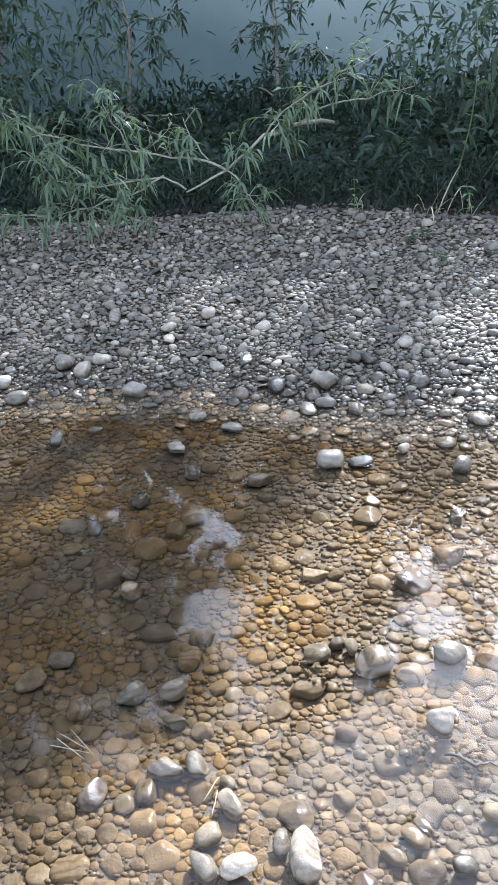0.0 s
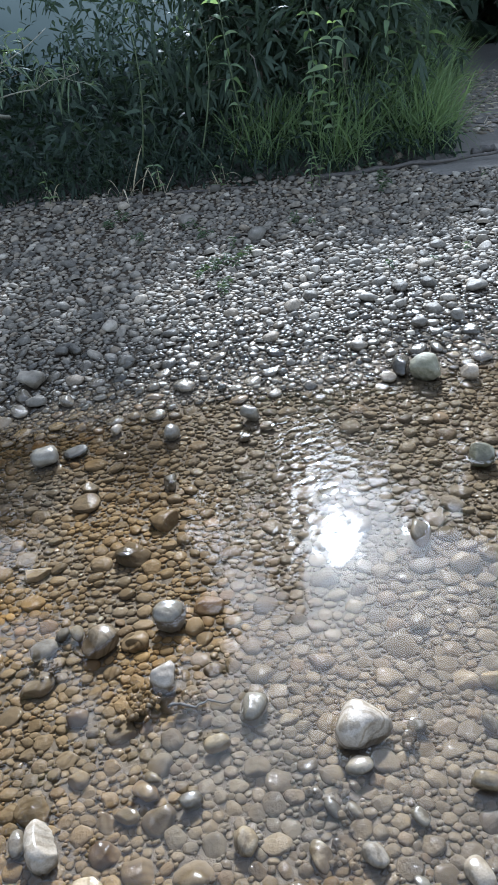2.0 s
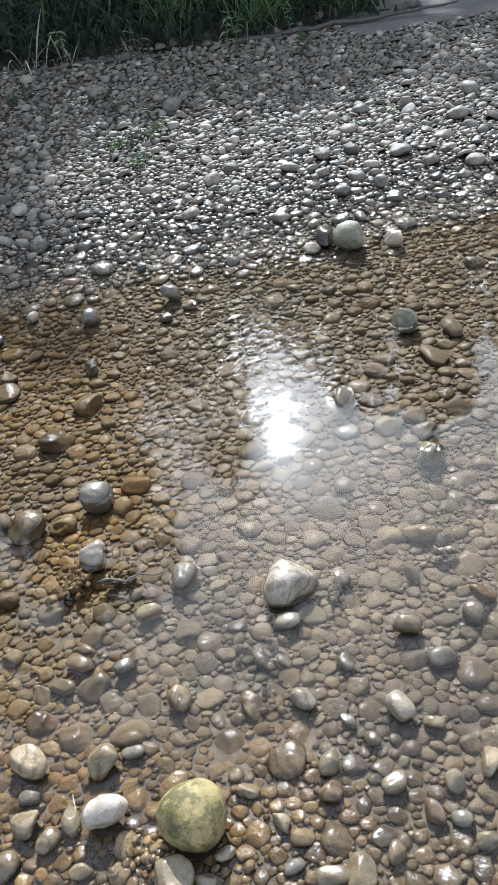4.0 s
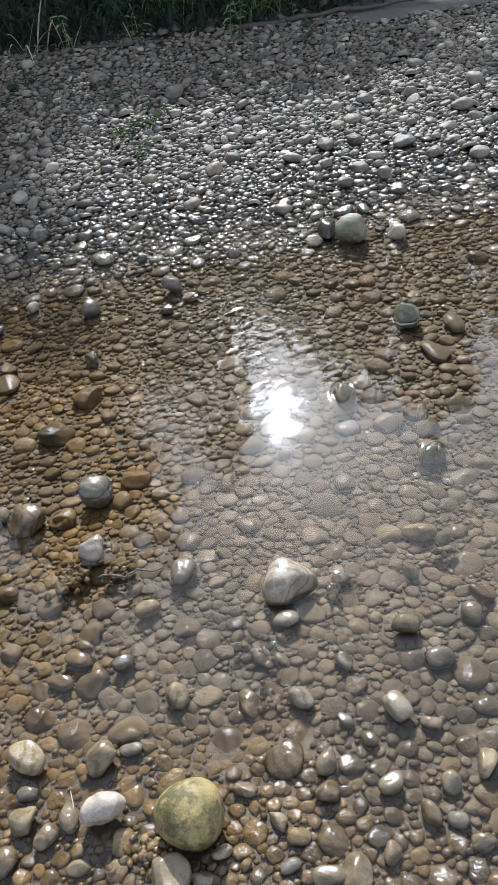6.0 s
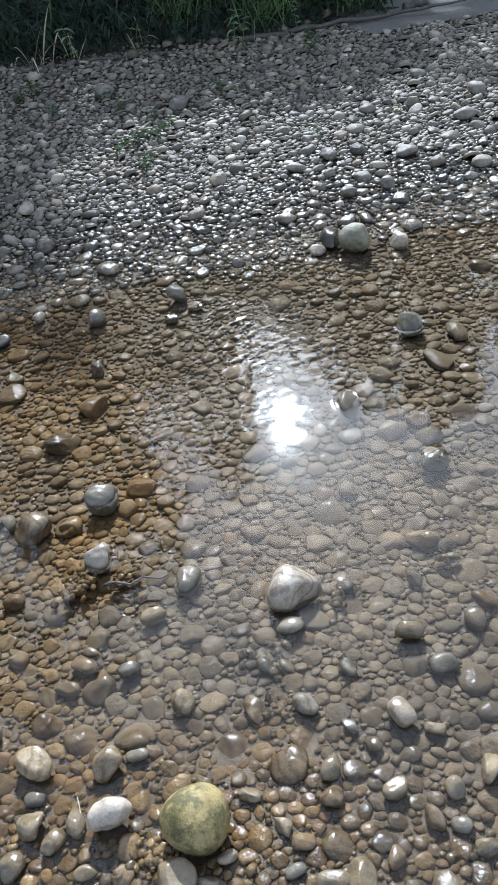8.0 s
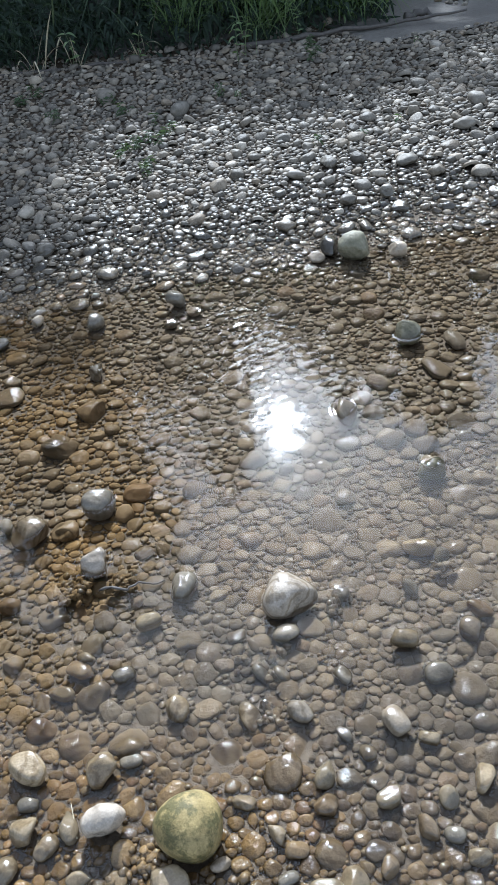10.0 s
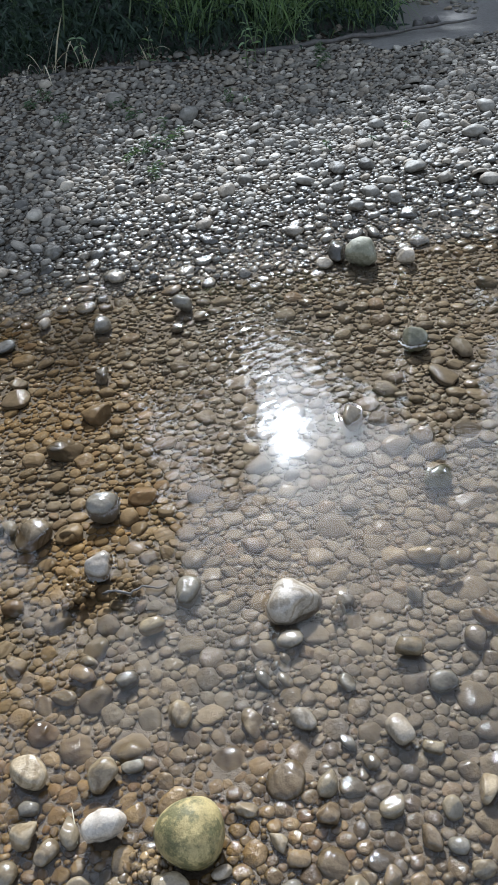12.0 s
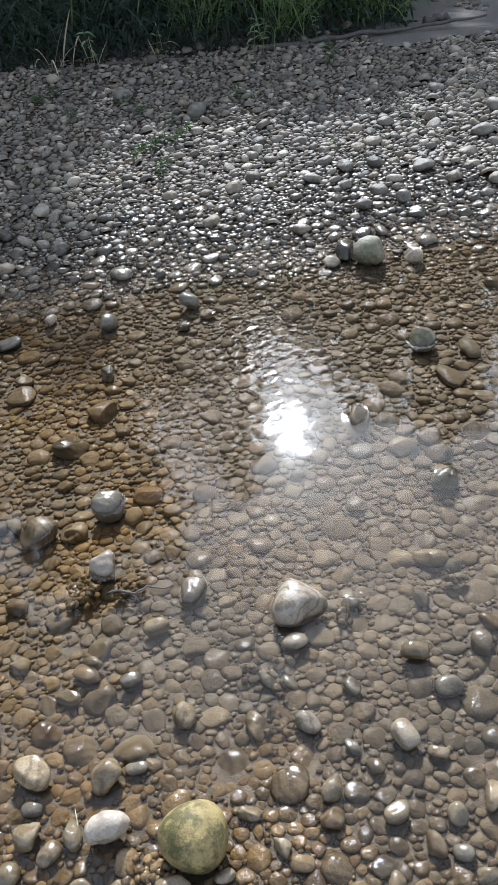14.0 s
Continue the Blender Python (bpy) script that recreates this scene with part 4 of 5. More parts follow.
# small gravel in the gaps
gy = 0.1 + 3.6 * draw.uniform(0, 1, 110000) ** 1.3
gx = -0.8 - 0.27 * gy + draw.uniform(0, 1, 110000) * (2.2 + 1.22 * gy)
gy = np.append(gy, 0.05 + 0.95 * draw.uniform(0, 1, 36000))
gx = np.append(gx, draw.uniform(-0.6, 2.0, 36000))
keep = in_view(gx, gy)
gx, gy = gx[keep], gy[keep]
for x, y, low, r in zip(gx.tolist(), gy.tolist(), land(gx, gy).tolist(), (draw.uniform(0.0035, 0.0085, len(gx)) * np.where(gy > 2.4, 1.3, np.where(gy < 0.75, 1.15, 1.0))).tolist()):
    if grit.free(x, y, r, 0.85):
        grit.add(x, y, r)
        v = SHAPES[0][rng.randrange(28)] @ turn_z(rng.uniform(0, 6.28)).T * (r * 1.25, r, r * 0.7)
        batches["bed" if y < np.interp(x, SHORE_X, SHORE_Y) + 0.1 else "bar"].append((v + (x, y, low + r * rng.uniform(0.1, 0.6)), ICO[0][1]))
for zone, material, label in (("bed", mat_bed, "brown and tan pebbles under shallow water"), ("bar", mat_bar, "grey damp pebbles of the gravel bar")):
    piece("pebbles", mesh_from("pebbles", *joined(batches[zone])), material, ground, label, "stuff")

# ---- trees and bushes ----
def curve_to(a, b, r, bend, steps=7):
    """A bent way from a to b."""
    a, b = np.array(a, float), np.array(b, float)
    s = np.linspace(0, 1, steps)[:, None]
    side = r.normal(size=3) * bend * np.linalg.norm(b - a)
    return a + (b - a) * s + side * np.sin(np.pi * s) + np.array([0, 0, 1.0]) * np.sin(np.pi * s) * bend * 0.5 * np.linalg.norm(b - a)


def leafy(points, count, r, size, width, droop, loose, rows=3):
    """Leaves along a twig."""
    p = np.asarray(points)
    at = r.uniform(0.12, 1.0, count) * (len(p) - 1)
    i = np.minimum(at.astype(int), len(p) - 2)
    base = p[i] + (p[i + 1] - p[i]) * (at - i)[:, None]
    way = (p[i + 1] - p[i]) / (np.linalg.norm(p[i + 1] - p[i], axis=1)[:, None] + 1e-9) + r.normal(size=(count, 3)) * loose
    return blades(base, way, size * r.uniform(0.6, 1.15, count), width * r.uniform(0.7, 1.2, count), droop * r.uniform(0.4, 1.4, count), r, rows)


def woody(name, x, y, height, reach, limbs, twigs, leaves, leaf, width, seed, material, label, category, low=0.15, group="", lean=0.12):
    """A tree or bush: tapered trunk with limbs, and a crown of single leaves."""
    r = np.random.RandomState(seed)
    z = float(land(x, y)) - 0.03
    thing = tagged(new(name), label, category, group)
    thing.location = (x, y, z)
    top = np.array([r.normal() * lean * height, r.normal() * 0.7 * lean * height, height * 0.92])
    trunk = curve_to((0, 0, 0), top, r, min(0.07, lean), 10)
    wood, green = [tube(trunk, np.linspace(0.012 + 0.012 * height, 0.006, 10), 7)], []
    for n in range(limbs):
        s = low + (0.97 - low) * (n + r.uniform()) / limbs
        q = trunk[min(int(s * 9), 8)] + (trunk[min(int(s * 9) + 1, 9)] - trunk[min(int(s * 9), 8)]) * (s * 9 % 1)
        ang = n * 2.4 + r.uniform(-0.5, 0.5)
        far = reach * (1.0 - 0.55 * s) * r.uniform(0.65, 1.1)
        end = q + np.array([math.cos(ang) * far, math.sin(ang) * far, height * r.uniform(0.02, 0.2) - 0.1 * far])
        limb = curve_to(q, end, r, 0.12, 7)
        wood.append(tube(limb, np.linspace(0.006 + 0.005 * height * (1 - s), 0.003, 7), 5))
        for _ in range(twigs):
            t = r.uniform(0.25, 1.0) * 5.99
            q2 = limb[int(t)] + (limb[int(t) + 1] - limb[int(t)]) * (t % 1)
            end2 = q2 + r.normal(size=3) * np.array([0.3, 0.3, 0.22]) * reach * 0.55 + np.array([0, 0, -0.05 * reach])
            end2[2] = max(end2[2], 0.12)
            twig = curve_to(q2, end2, r, 0.15, 5)
            if height < 6 and len(green) % 3 == 0:
                wood.append(tube(twig, np.linspace(0.004, 0.0015, 5), 3))
            green.append(leafy(twig, leaves, r, leaf, width, 0.5, 0.55, 2 if height < 6 else 1))
    piece("trunk", mesh_from("trunk", *joined(wood)), mat_bark, thing)
    piece("crown", mesh_from("crown", *joined(green)), material, thing)
    return thing


# tall trees behind the bank: high on the one side, lower towards the sun
TALL, LOW = "tall green willow tree in the woods behind the bank", "low green willow tree on the overgrown bank"


def tall_tree(x, y, height, reach, seed):
    woody("willow_tree", x, y, height, reach, 42, 14, 12, 0.46, 0.16, seed, mat_leaf, TALL, "tree", 0.1, "bank trees")


def ridge_tree(x, y, height, reach, seed, leaves=8):
    woody("willow_tree", x, y, height, reach, 36, 9, leaves, 0.28, 0.085, seed, mat_leaf, TALL, "tree", 0.1, "bank trees", 0.02)


tall_tree(-8.6, 13.6, 16.6, 3.6, 1)
tall_tree(-5.8, 15.0, 16.2, 3.2, 25)
tall_tree(-3.6, 15.9, 15.6, 3.6, 2)
tall_tree(-2.0, 16.3, 15.2, 3.0, 16)
tall_tree(-0.4, 16.5, 14.6, 3.0, 3)
tall_tree(0.9, 16.6, 14.2, 2.6, 17)
ridge_tree(1.6, 16.4, 13.4, 2.4, 31, 9)
ridge_tree(2.4, 16.3, 13.0, 2.2, 4, 9)
ridge_tree(3.2, 16.2, 12.6, 2.0, 23, 9)
ridge_tree(4.0, 16.0, 12.2, 1.8, 8, 9)
ridge_tree(4.8, 15.9, 11.6, 1.6, 22, 5)
ridge_tree(5.5, 15.8, 11.0, 1.3, 26, 5)
woody("willow_tree", 6.1, 15.7, 13.0, 1.1, 22, 8, 5, 0.28, 0.085, 27, mat_leaf, "slender tall green willow tree behind the bank", "tree", 0.86, "bank trees", 0.01)
ridge_tree(6.6, 15.6, 11.8, 0.8, 10, 7)
ridge_tree(7.4, 15.5, 8.8, 1.0, 11)
ridge_tree(8.35, 15.3, 9.0, 0.8, 12, 10)
ridge_tree(9.25, 15.2, 10.6, 0.9, 18, 14)
ridge_tree(9.8, 15.0, 11.4, 1.3, 24, 14)
ridge_tree(10.3, 14.7, 11.8, 1.7, 28, 14)
ridge_tree(11.0, 14.3, 12.1, 1.8, 13, 14)
ridge_tree(11.7, 13.8, 12.3, 1.9, 29, 14)
ridge_tree(12.4, 13.2, 12.6, 2.0, 30, 14)
tall_tree(11.8, 13.9, 12.6, 1.8, 19)
tall_tree(12.9, 12.9, 13.0, 2.2, 14)
tall_tree(13.7, 11.4, 13.2, 2.2, 20)
tall_tree(14.4, 9.8, 13.2, 2.4, 15)
tall_tree(15.0, 7.6, 13.2, 2.6, 21)
woody("willow_tree", 4.3, 8.3, 3.0, 1.2, 28, 14, 16, 0.16, 0.045, 5, mat_leaf, LOW, "tree", 0.1, "bank trees")
woody("willow_tree", 5.9, 9.2, 3.2, 1.2, 28, 14, 16, 0.17, 0.05, 6, mat_leaf, LOW, "tree", 0.1, "bank trees")
woody("willow_tree", 9.8, 8.6, 4.6, 1.8, 30, 14, 16, 0.17, 0.05, 7, mat_leaf, "green willow tree beyond the muddy track", "tree", 0.1, "bank trees")
BUSH = "dense dark green bush on the river bank"


def bush(x, y, height, reach):
    woody("bush", x, y, height, reach, 22, 12, 16, 0.14, 0.036, 20 + int(abs(x * 37 + y * 11)), mat_bush, BUSH, "bush", 0.03, "bank bushes")


for x, back, height, reach in ((-4.6, 1.1, 2.3, 1.1), (-3.7, 0.9, 2.2, 1.1), (-2.9, 1.2, 2.2, 1.0), (3.1, 0.9, 1.5, 0.7), (3.7, 1.0, 1.5, 0.7), (3.4, 2.0, 1.9, 1.1), (-3.4, 2.6, 2.7, 1.3)):
    bush(x, float(np.interp(x, BANK_X, BANK_Y)) + back, height, reach)
for x, back, height, reach in ((-2.6, 3.2, 2.4, 1.1), (-1.0, 4.0, 2.0, 1.0), (1.0, 4.3, 2.2, 1.0),):
    woody("bush", x, float(np.interp(x, BANK_X, BANK_Y)) + back, height, reach, 14, 7, 8, 0.14, 0.034, 70 + int(back * 10), mat_bush, "dim dark green bush in the hollow under the trees", "bush", 0.05, "hollow bushes")
bush(4.7, 7.2, 1.5, 0.9)
bush(5.7, 8.7, 1.6, 0.9)
bush(8.7, 9.0, 1.7, 0.9)
bush(9.3, 7.9, 1.6, 0.9)
bush(9.8, 6.6, 1.5, 0.9)
bush(8.3, 11.8, 2.2, 1.3)
bush(6.6, 11.5, 2.2, 1.3)


def scatter_leaves(name, count, seed, place, size, width, material, label, category):
    """Leaves that nobody could count: base points from place(r, n)."""
    r = np.random.RandomState(seed)
    base = place(r, count)
    way = r.normal(size=(count, 3)) + np.array([0, -0.2, 0.1])
    me = mesh_from(name, *blades(base, way, size * r.uniform(0.6, 1.2, count), width * r.uniform(0.7, 1.2, count), r.uniform(0.1, 0.8, count), r, 1 if size > 0.5 else 2))
    return tagged(piece(name, me, material), label, category, kind="stuff")


def thicket(r, n):
    """Leaves of the undergrowth: thick beside the hollow under the trees, thin and low within it."""
    x = r.uniform(-5, 6.2, 4 * n)
    y = np.interp(x, BANK_X, BANK_Y) + 0.3 + 3.0 * r.uniform(0, 1, 4 * n) ** 1.3
    hollow = np.clip(1.35 - np.abs((x - 0.5) / 2.3), 0, 1)
    high = r.uniform(0, 1, 4 * n) * np.minimum(np.interp(x, (0.0, 2.0), (2.0, 1.2)), 0.4 + 1.2 * (y - np.interp(x, BANK_X, BANK_Y)))
    keep = r.uniform(0, 1, 4 * n) > hollow * np.clip(0.75 + high, 0, 0.99)
    x, y, high = x[keep][:n], y[keep][:n], high[keep][:n]
    return np.stack([x, y, land(x, y) + 0.05 + high], 1)


def woods(r, n):
    a = r.uniform(-1.25, 1.35, n)
    d = r.uniform(15, 19, n)
    x, y = 2 + d * np.sin(a), d * np.cos(a)
    foot = 3.4 * np.clip(1.3 - np.abs((a + 0.05) / 0.42), 0, 1) * (r.uniform(0, 1, n) < 0.93)
    return np.stack([x, y, land(x.clip(-9, 14), y.clip(0, 22)) + foot + (7.0 - foot + 1.5 * np.sin(a * 9)) * r.uniform(0, 1, n)], 1)


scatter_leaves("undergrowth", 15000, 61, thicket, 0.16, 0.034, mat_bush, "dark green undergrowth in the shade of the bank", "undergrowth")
def lip(r, n):
    x = r.uniform(-4, 4.4, n)
    y = np.interp(x, BANK_X, BANK_Y) + r.uniform(-0.04, 0.5, n)
    return np.stack([x, y, land(x, y) + r.uniform(0.0, 0.22, n)], 1)


def hollow_floor(r, n):
    x = r.uniform(-4.5, 4.0, n)
    y = np.interp(x, BANK_X, BANK_Y) + 0.3 + 6.5 * r.uniform(0, 1, n)
    deep = (y - np.interp(x, BANK_X, BANK_Y)) / 6.8
    return np.stack([x, y, land(x, y) + r.uniform(0.0, 1.0, n) ** 1.6 * (0.14 + 0.75 * deep ** 2 * (0.35 + 1.3 * np.abs(wave(x * 1.3, y * 0.5))))], 1)


# both layers wear the darkened leaf: their shade is in the colour
scatter_leaves("hollow_herbs", 20000, 64, hollow_floor, 0.17, 0.05, mat_lip, "low herbs on the floor of the hollow, coloured dark for shade", "undergrowth")
scatter_leaves("ground_cover", 9000, 63, lip, 0.11, 0.022, mat_lip, "low green herbs over the bank's lip, coloured dark for shade", "undergrowth")
scatter_leaves("far_woods", 30000, 62, woods, 0.75, 0.4, mat_bush, "dark green woods behind the bank", "woods")


# ---- added glowing sheet at the back of the hollow, stands in for haze ----
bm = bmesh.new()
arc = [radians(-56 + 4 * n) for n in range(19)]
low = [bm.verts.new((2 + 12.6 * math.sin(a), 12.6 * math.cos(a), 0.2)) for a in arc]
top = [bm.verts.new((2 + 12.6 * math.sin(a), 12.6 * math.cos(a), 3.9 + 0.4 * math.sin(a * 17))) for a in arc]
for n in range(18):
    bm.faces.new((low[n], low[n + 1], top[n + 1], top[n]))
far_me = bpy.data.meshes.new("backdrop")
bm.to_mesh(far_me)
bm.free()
tagged(piece("backdrop", far_me, mat_haze_glow), "added blue-green sheet whose dim glow stands in for haze under the trees", "backdrop", kind="structure")


# ---- bank soil, mud and puddle ----
def drape(name, x0, x1, y0, y1, inside, lift, material, label, category):
    """A thin layer that follows the ground."""
    gx, gy = np.arange(x0, x1, 0.07), np.arange(y0, y1, 0.07)
    X, Y = np.meshgrid(gx, gy)
    V = np.stack([X, Y, land(X, Y) + lift], -1).reshape(-1, 3)
    nx = len(gx)
    i = (np.arange(len(gy) - 1)[:, None] * nx + np.arange(nx - 1)[None]).ravel()
    i = i[inside(X, Y).ravel()[i]]
    F = np.concatenate([np.stack([i, i + 1, i + nx + 1], 1), np.stack([i, i + nx + 1, i + nx], 1)])
    used, back = np.unique(F, return_inverse=True)
    return tagged(piece(name, mesh_from(name, V[used], back.reshape(-1, 3)), material), label, category, kind="structure")


def muddy(X, Y):
    bank = np.interp(X, BANK_X, BANK_Y)
    return (X > 3.6 + 0.1 * wave(X * 3, Y * 3)) & (Y > 4.35 - 0.3 * (X - 3.6) + 0.08 * wave(X * 2, Y * 5)) & (Y < bank + 0.15) & (Y < 12.5)


drape("bank_soil", -8, 8, 4.5, 13, lambda X, Y: Y > np.interp(X, BANK_X, BANK_Y) + 0.03 * wave(X * 4, Y), 0.012, mat_humus, "dark damp soil and leaf litter of the overgrown bank", "soil")
drape("mud", 3.5, 12.5, 1.5, 12.6, muddy, 0.008, mat_mud, "smooth grey-brown wet mud beside the gravel", "mud")


# ---- fallen willow branch ----
fallen = tagged(new("willow_branch"), "fallen willow branch with long green leaves lying off the bank", "branch")
fr = np.random.RandomState(5)


def bough(name, pts, thick, thin, leaves, loose=0.7, size=0.13):
    """A bough of the fallen branch with its own leaves."""
    pts = [(0.17 + (x - 0.17) * 1.074, y, 1.315 + (z - 1.315) * 1.074) for x, y, z in pts]
    fine = [pts[0]]
    for a, b in zip(pts, pts[1:]):
        for s in (0.34, 0.67, 1.0):
            fine.append(tuple(np.array(a) + (np.array(b) - np.array(a)) * s + fr.normal(size=3) * 0.008))
    twigs, green = [], []
    if leaves:
        for _ in range(max(leaves // 7, 1)):
            i = fr.randint(len(fine) // 4, len(fine))
            end = np.array(fine[i]) + fr.normal(size=3) * (0.13, 0.14, 0.09) + (0, -0.02, 0.03)
            twig = curve_to(fine[i], end, fr, 0.15, 5)
            twigs.append(tube(twig, np.linspace(0.003, 0.0012, 5), 3))
            green.append(leafy(twig, 9, fr, size * 0.9, 0.019, 0.7, loose))
    ob = piece(name, mesh_from(name, *tube(fine, np.linspace(thick * 0.8, thin * 0.8, len(fine)), 7)), mat_twig, fallen)
    if leaves:
        piece("brush", mesh_from("brush", *joined(twigs)), mat_twig, ob, kind="stuff")
        piece("leaves", mesh_from("leaves", *joined(green)), mat_willow, ob, kind="stuff")
    return ob


bough("limb", [(1.05, 6.5, 0.86), (0.73, 6.0, 0.9), (0.5, 5.85, 0.85), (0.22, 5.8, 0.66), (-0.06, 5.75, 0.54)], 0.022, 0.008, 60)
bough("bough", [(0.22, 5.8, 0.66), (0.11, 5.8, 0.73), (-0.15, 5.8, 0.77), (-0.41, 5.8, 0.83), (-0.88, 5.8, 0.92), (-1.15, 5.85, 1.0)], 0.013, 0.004, 190)
bough("bough", [(-0.06, 5.75, 0.56), (-0.2, 5.75, 0.66), (-0.63, 5.7, 0.62), (-0.93, 5.75, 0.68), (-1.1, 5.8, 0.86)], 0.010, 0.004, 190)
bough("bough", [(-0.2, 5.75, 0.66), (-0.42, 5.7, 0.56), (-0.7, 5.7, 0.5), (-1.0, 5.7, 0.44), (-1.35, 5.75, 0.46)], 0.010, 0.003, 200)
bough("bough", [(0.11, 5.8, 0.73), (0.0, 5.85, 0.88), (-0.05, 5.85, 1.0)], 0.007, 0.003, 36)
bough("bough", [(-0.41, 5.8, 0.83), (-0.5, 5.8, 1.0), (-0.56, 5.8, 1.16), (-0.45, 5.75, 1.14)], 0.007, 0.003, 80)
bough("bough", [(0.22, 5.8, 0.66), (0.3, 5.7, 0.6), (0.36, 5.65, 0.5), (0.42, 5.62, 0.42)], 0.008, 0.003, 90)
bough("bough", [(0.5, 5.85, 0.85), (0.62, 5.8, 1.0), (0.8, 5.75, 1.12), (1.02, 5.7, 1.18)], 0.010, 0.003, 120)
bough("bough", [(0.73, 6.0, 0.9), (0.95, 5.9, 1.02), (1.2, 5.85, 1.05), (1.5, 5.8, 1.1)], 0.010, 0.003, 90)
bough("bough", [(0.8, 5.75, 1.1), (1.1, 5.8, 1.24), (1.36, 5.85, 1.37)], 0.007, 0.003, 40)
bough("bough", [(-0.63, 5.7, 0.62), (-0.85, 5.72, 0.8), (-1.05, 5.75, 1.02), (-1.2, 5.8, 1.1)], 0.007, 0.003, 90)
bough("bough", [(-0.7, 5.7, 0.5), (-0.5, 5.6, 0.44), (-0.3, 5.58, 0.42)], 0.006, 0.002, 70)
bough("bough", [(-1.0, 5.7, 0.46), (-1.3, 5.65, 0.5), (-1.6, 5.7, 0.6)], 0.006, 0.002, 90)


# ---- grasses and weeds along the bank ----
def grass_clump(x, y, height, count, spread, seed, material, label, lean=(0, -0.25), broad=0.008):
    """A tuft of arching blades."""
    r = np.random.RandomState(seed)
    z = float(land(x, y))
    base = np.stack([r.normal(0, spread, count), r.normal(0, spread * 0.7, count), np.full(count, -0.01)], 1)
    base[:, 2] += land(x + base[:, 0], y + base[:, 1]) - z
    way = np.stack([r.normal(lean[0], 0.3, count), r.normal(lean[1], 0.3, count), np.full(count, 1.0)], 1)
    h = height * r.uniform(0.45, 1.15, count)
    me = mesh_from("grass_clump", *blades(base, way, h, broad * r.uniform(0.7, 1.3, count), r.uniform(0.15, 0.85, count), r, rows=6))
    ob = piece("grass_clump", me, material)
    ob.location = (x, y, z)
    return tagged(ob, label, "grass", "bank grass")


def weed(x, y, height, pairs, leaf, width, seed, label, material, tilt=(0.0, 0.0)):
    """A single stem with pairs of drooping leaves."""
    r = np.random.RandomState(seed)
    thing = tagged(new("weed"), label, "plant", "bank weeds")
    thing.location = (x, y, float(land(x, y)) - 0.01)
    stem = curve_to((0, 0, 0), ((tilt[0] + r.normal(0, 0.14)) * height, (tilt[1] - abs(r.normal(0, 0.16))) * height, height), r, 0.09, 9)
    piece("stem", mesh_from("stem", *tube(stem, np.linspace(0.002 + 0.004 * height, 0.0015, 9), 5)), mat_stem, thing)
    base, way, size = [], [], []
    for n in range(pairs):
        s = 0.15 + 0.85 * (n + 0.5) / pairs
        q = stem[min(int(s * 8), 7)] + (stem[min(int(s * 8), 7) + 1] - stem[min(int(s * 8), 7)]) * (s * 8 % 1)
        ang = n * 1.75 + r.uniform(-0.4, 0.4)
        for side in (0, math.pi):
            base.append(q)
            way.append((math.cos(ang + side), math.sin(ang + side), r.uniform(0.3, 0.9)))
            size.append(leaf * r.uniform(0.7, 1.15) * (1 - 0.35 * abs(s - 0.6)))
    size = np.array(size)
    me = mesh_from("leaves", *blades(np.array(base), np.array(way), size, width * size / leaf, r.uniform(0.4, 0.95, len(size)), r, rows=5))
    piece("leaves", me, material, thing)
    return thing


GRASS = "arching green grass tuft at the foot of the bank"
gr = random.Random(3)
for n in range(34):
    x = 2.7 + 1.75 * gr.random()
    grass_clump(x, float(np.interp(x, BANK_X, BANK_Y)) + 0.1 + 0.5 * gr.random(), gr.uniform(0.45, 0.9), 70, 0.08, 200 + n, mat_grass, GRASS)
for n in range(34):
    s = gr.random()
    grass_clump(4.2 + 2.9 * s - 0.1 * gr.random(), 5.35 + 3.9 * s + 0.1 * gr.random(), gr.uniform(0.5, 0.95), 70, 0.1, 240 + n, mat_grass, "bright green grass tuft beside the muddy track", (0.25, -0.2))
# tufts under the bank take the darker bush leaf: shade by colour
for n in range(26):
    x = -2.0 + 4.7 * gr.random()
    grass_clump(x, float(np.interp(x, BANK_X, BANK_Y)) + 0.1 + 0.3 * gr.random(), gr.uniform(0.25, 0.6), 26, 0.06, 280 + n, mat_bush, "thin grass tuft under the bank, shade put into its green")
for n in range(14):
    grass_clump(8.0 + 1.4 * gr.random(), 5.6 + 3.4 * gr.random(), gr.uniform(0.4, 0.8), 60, 0.1, 320 + n, mat_grass, "bright green grass tuft beyond the muddy track")
TALLWEED = "tall leafy weed with long drooping green leaves"
weed(3.25, 5.05, 1.0, 11, 0.17, 0.035, 401, TALLWEED, mat_weed)
weed(3.05, 5.3, 1.35, 13, 0.18, 0.035, 402, TALLWEED, mat_weed)
weed(3.5, 5.2, 1.3, 12, 0.18, 0.04, 403, TALLWEED, mat_weed, (0.08, -0.05))
weed(3.8, 5.25, 1.2, 12, 0.18, 0.045, 404, TALLWEED, mat_weed, (0.1, 0))
weed(2.75, 5.6, 1.4, 13, 0.17, 0.03, 405, TALLWEED, mat_weed)
# the next two wear the darker bush leaf, dimmed as if shaded
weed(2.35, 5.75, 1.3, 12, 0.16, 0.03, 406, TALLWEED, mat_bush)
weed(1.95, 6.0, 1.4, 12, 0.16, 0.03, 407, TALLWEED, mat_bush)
weed(4.1, 5.4, 1.3, 11, 0.2, 0.06, 408, "tall weed with broad pale green leaves", mat_weed)
weed(4.5, 6.0, 1.4, 11, 0.2, 0.06, 409, "tall weed with broad pale green leaves", mat_weed)
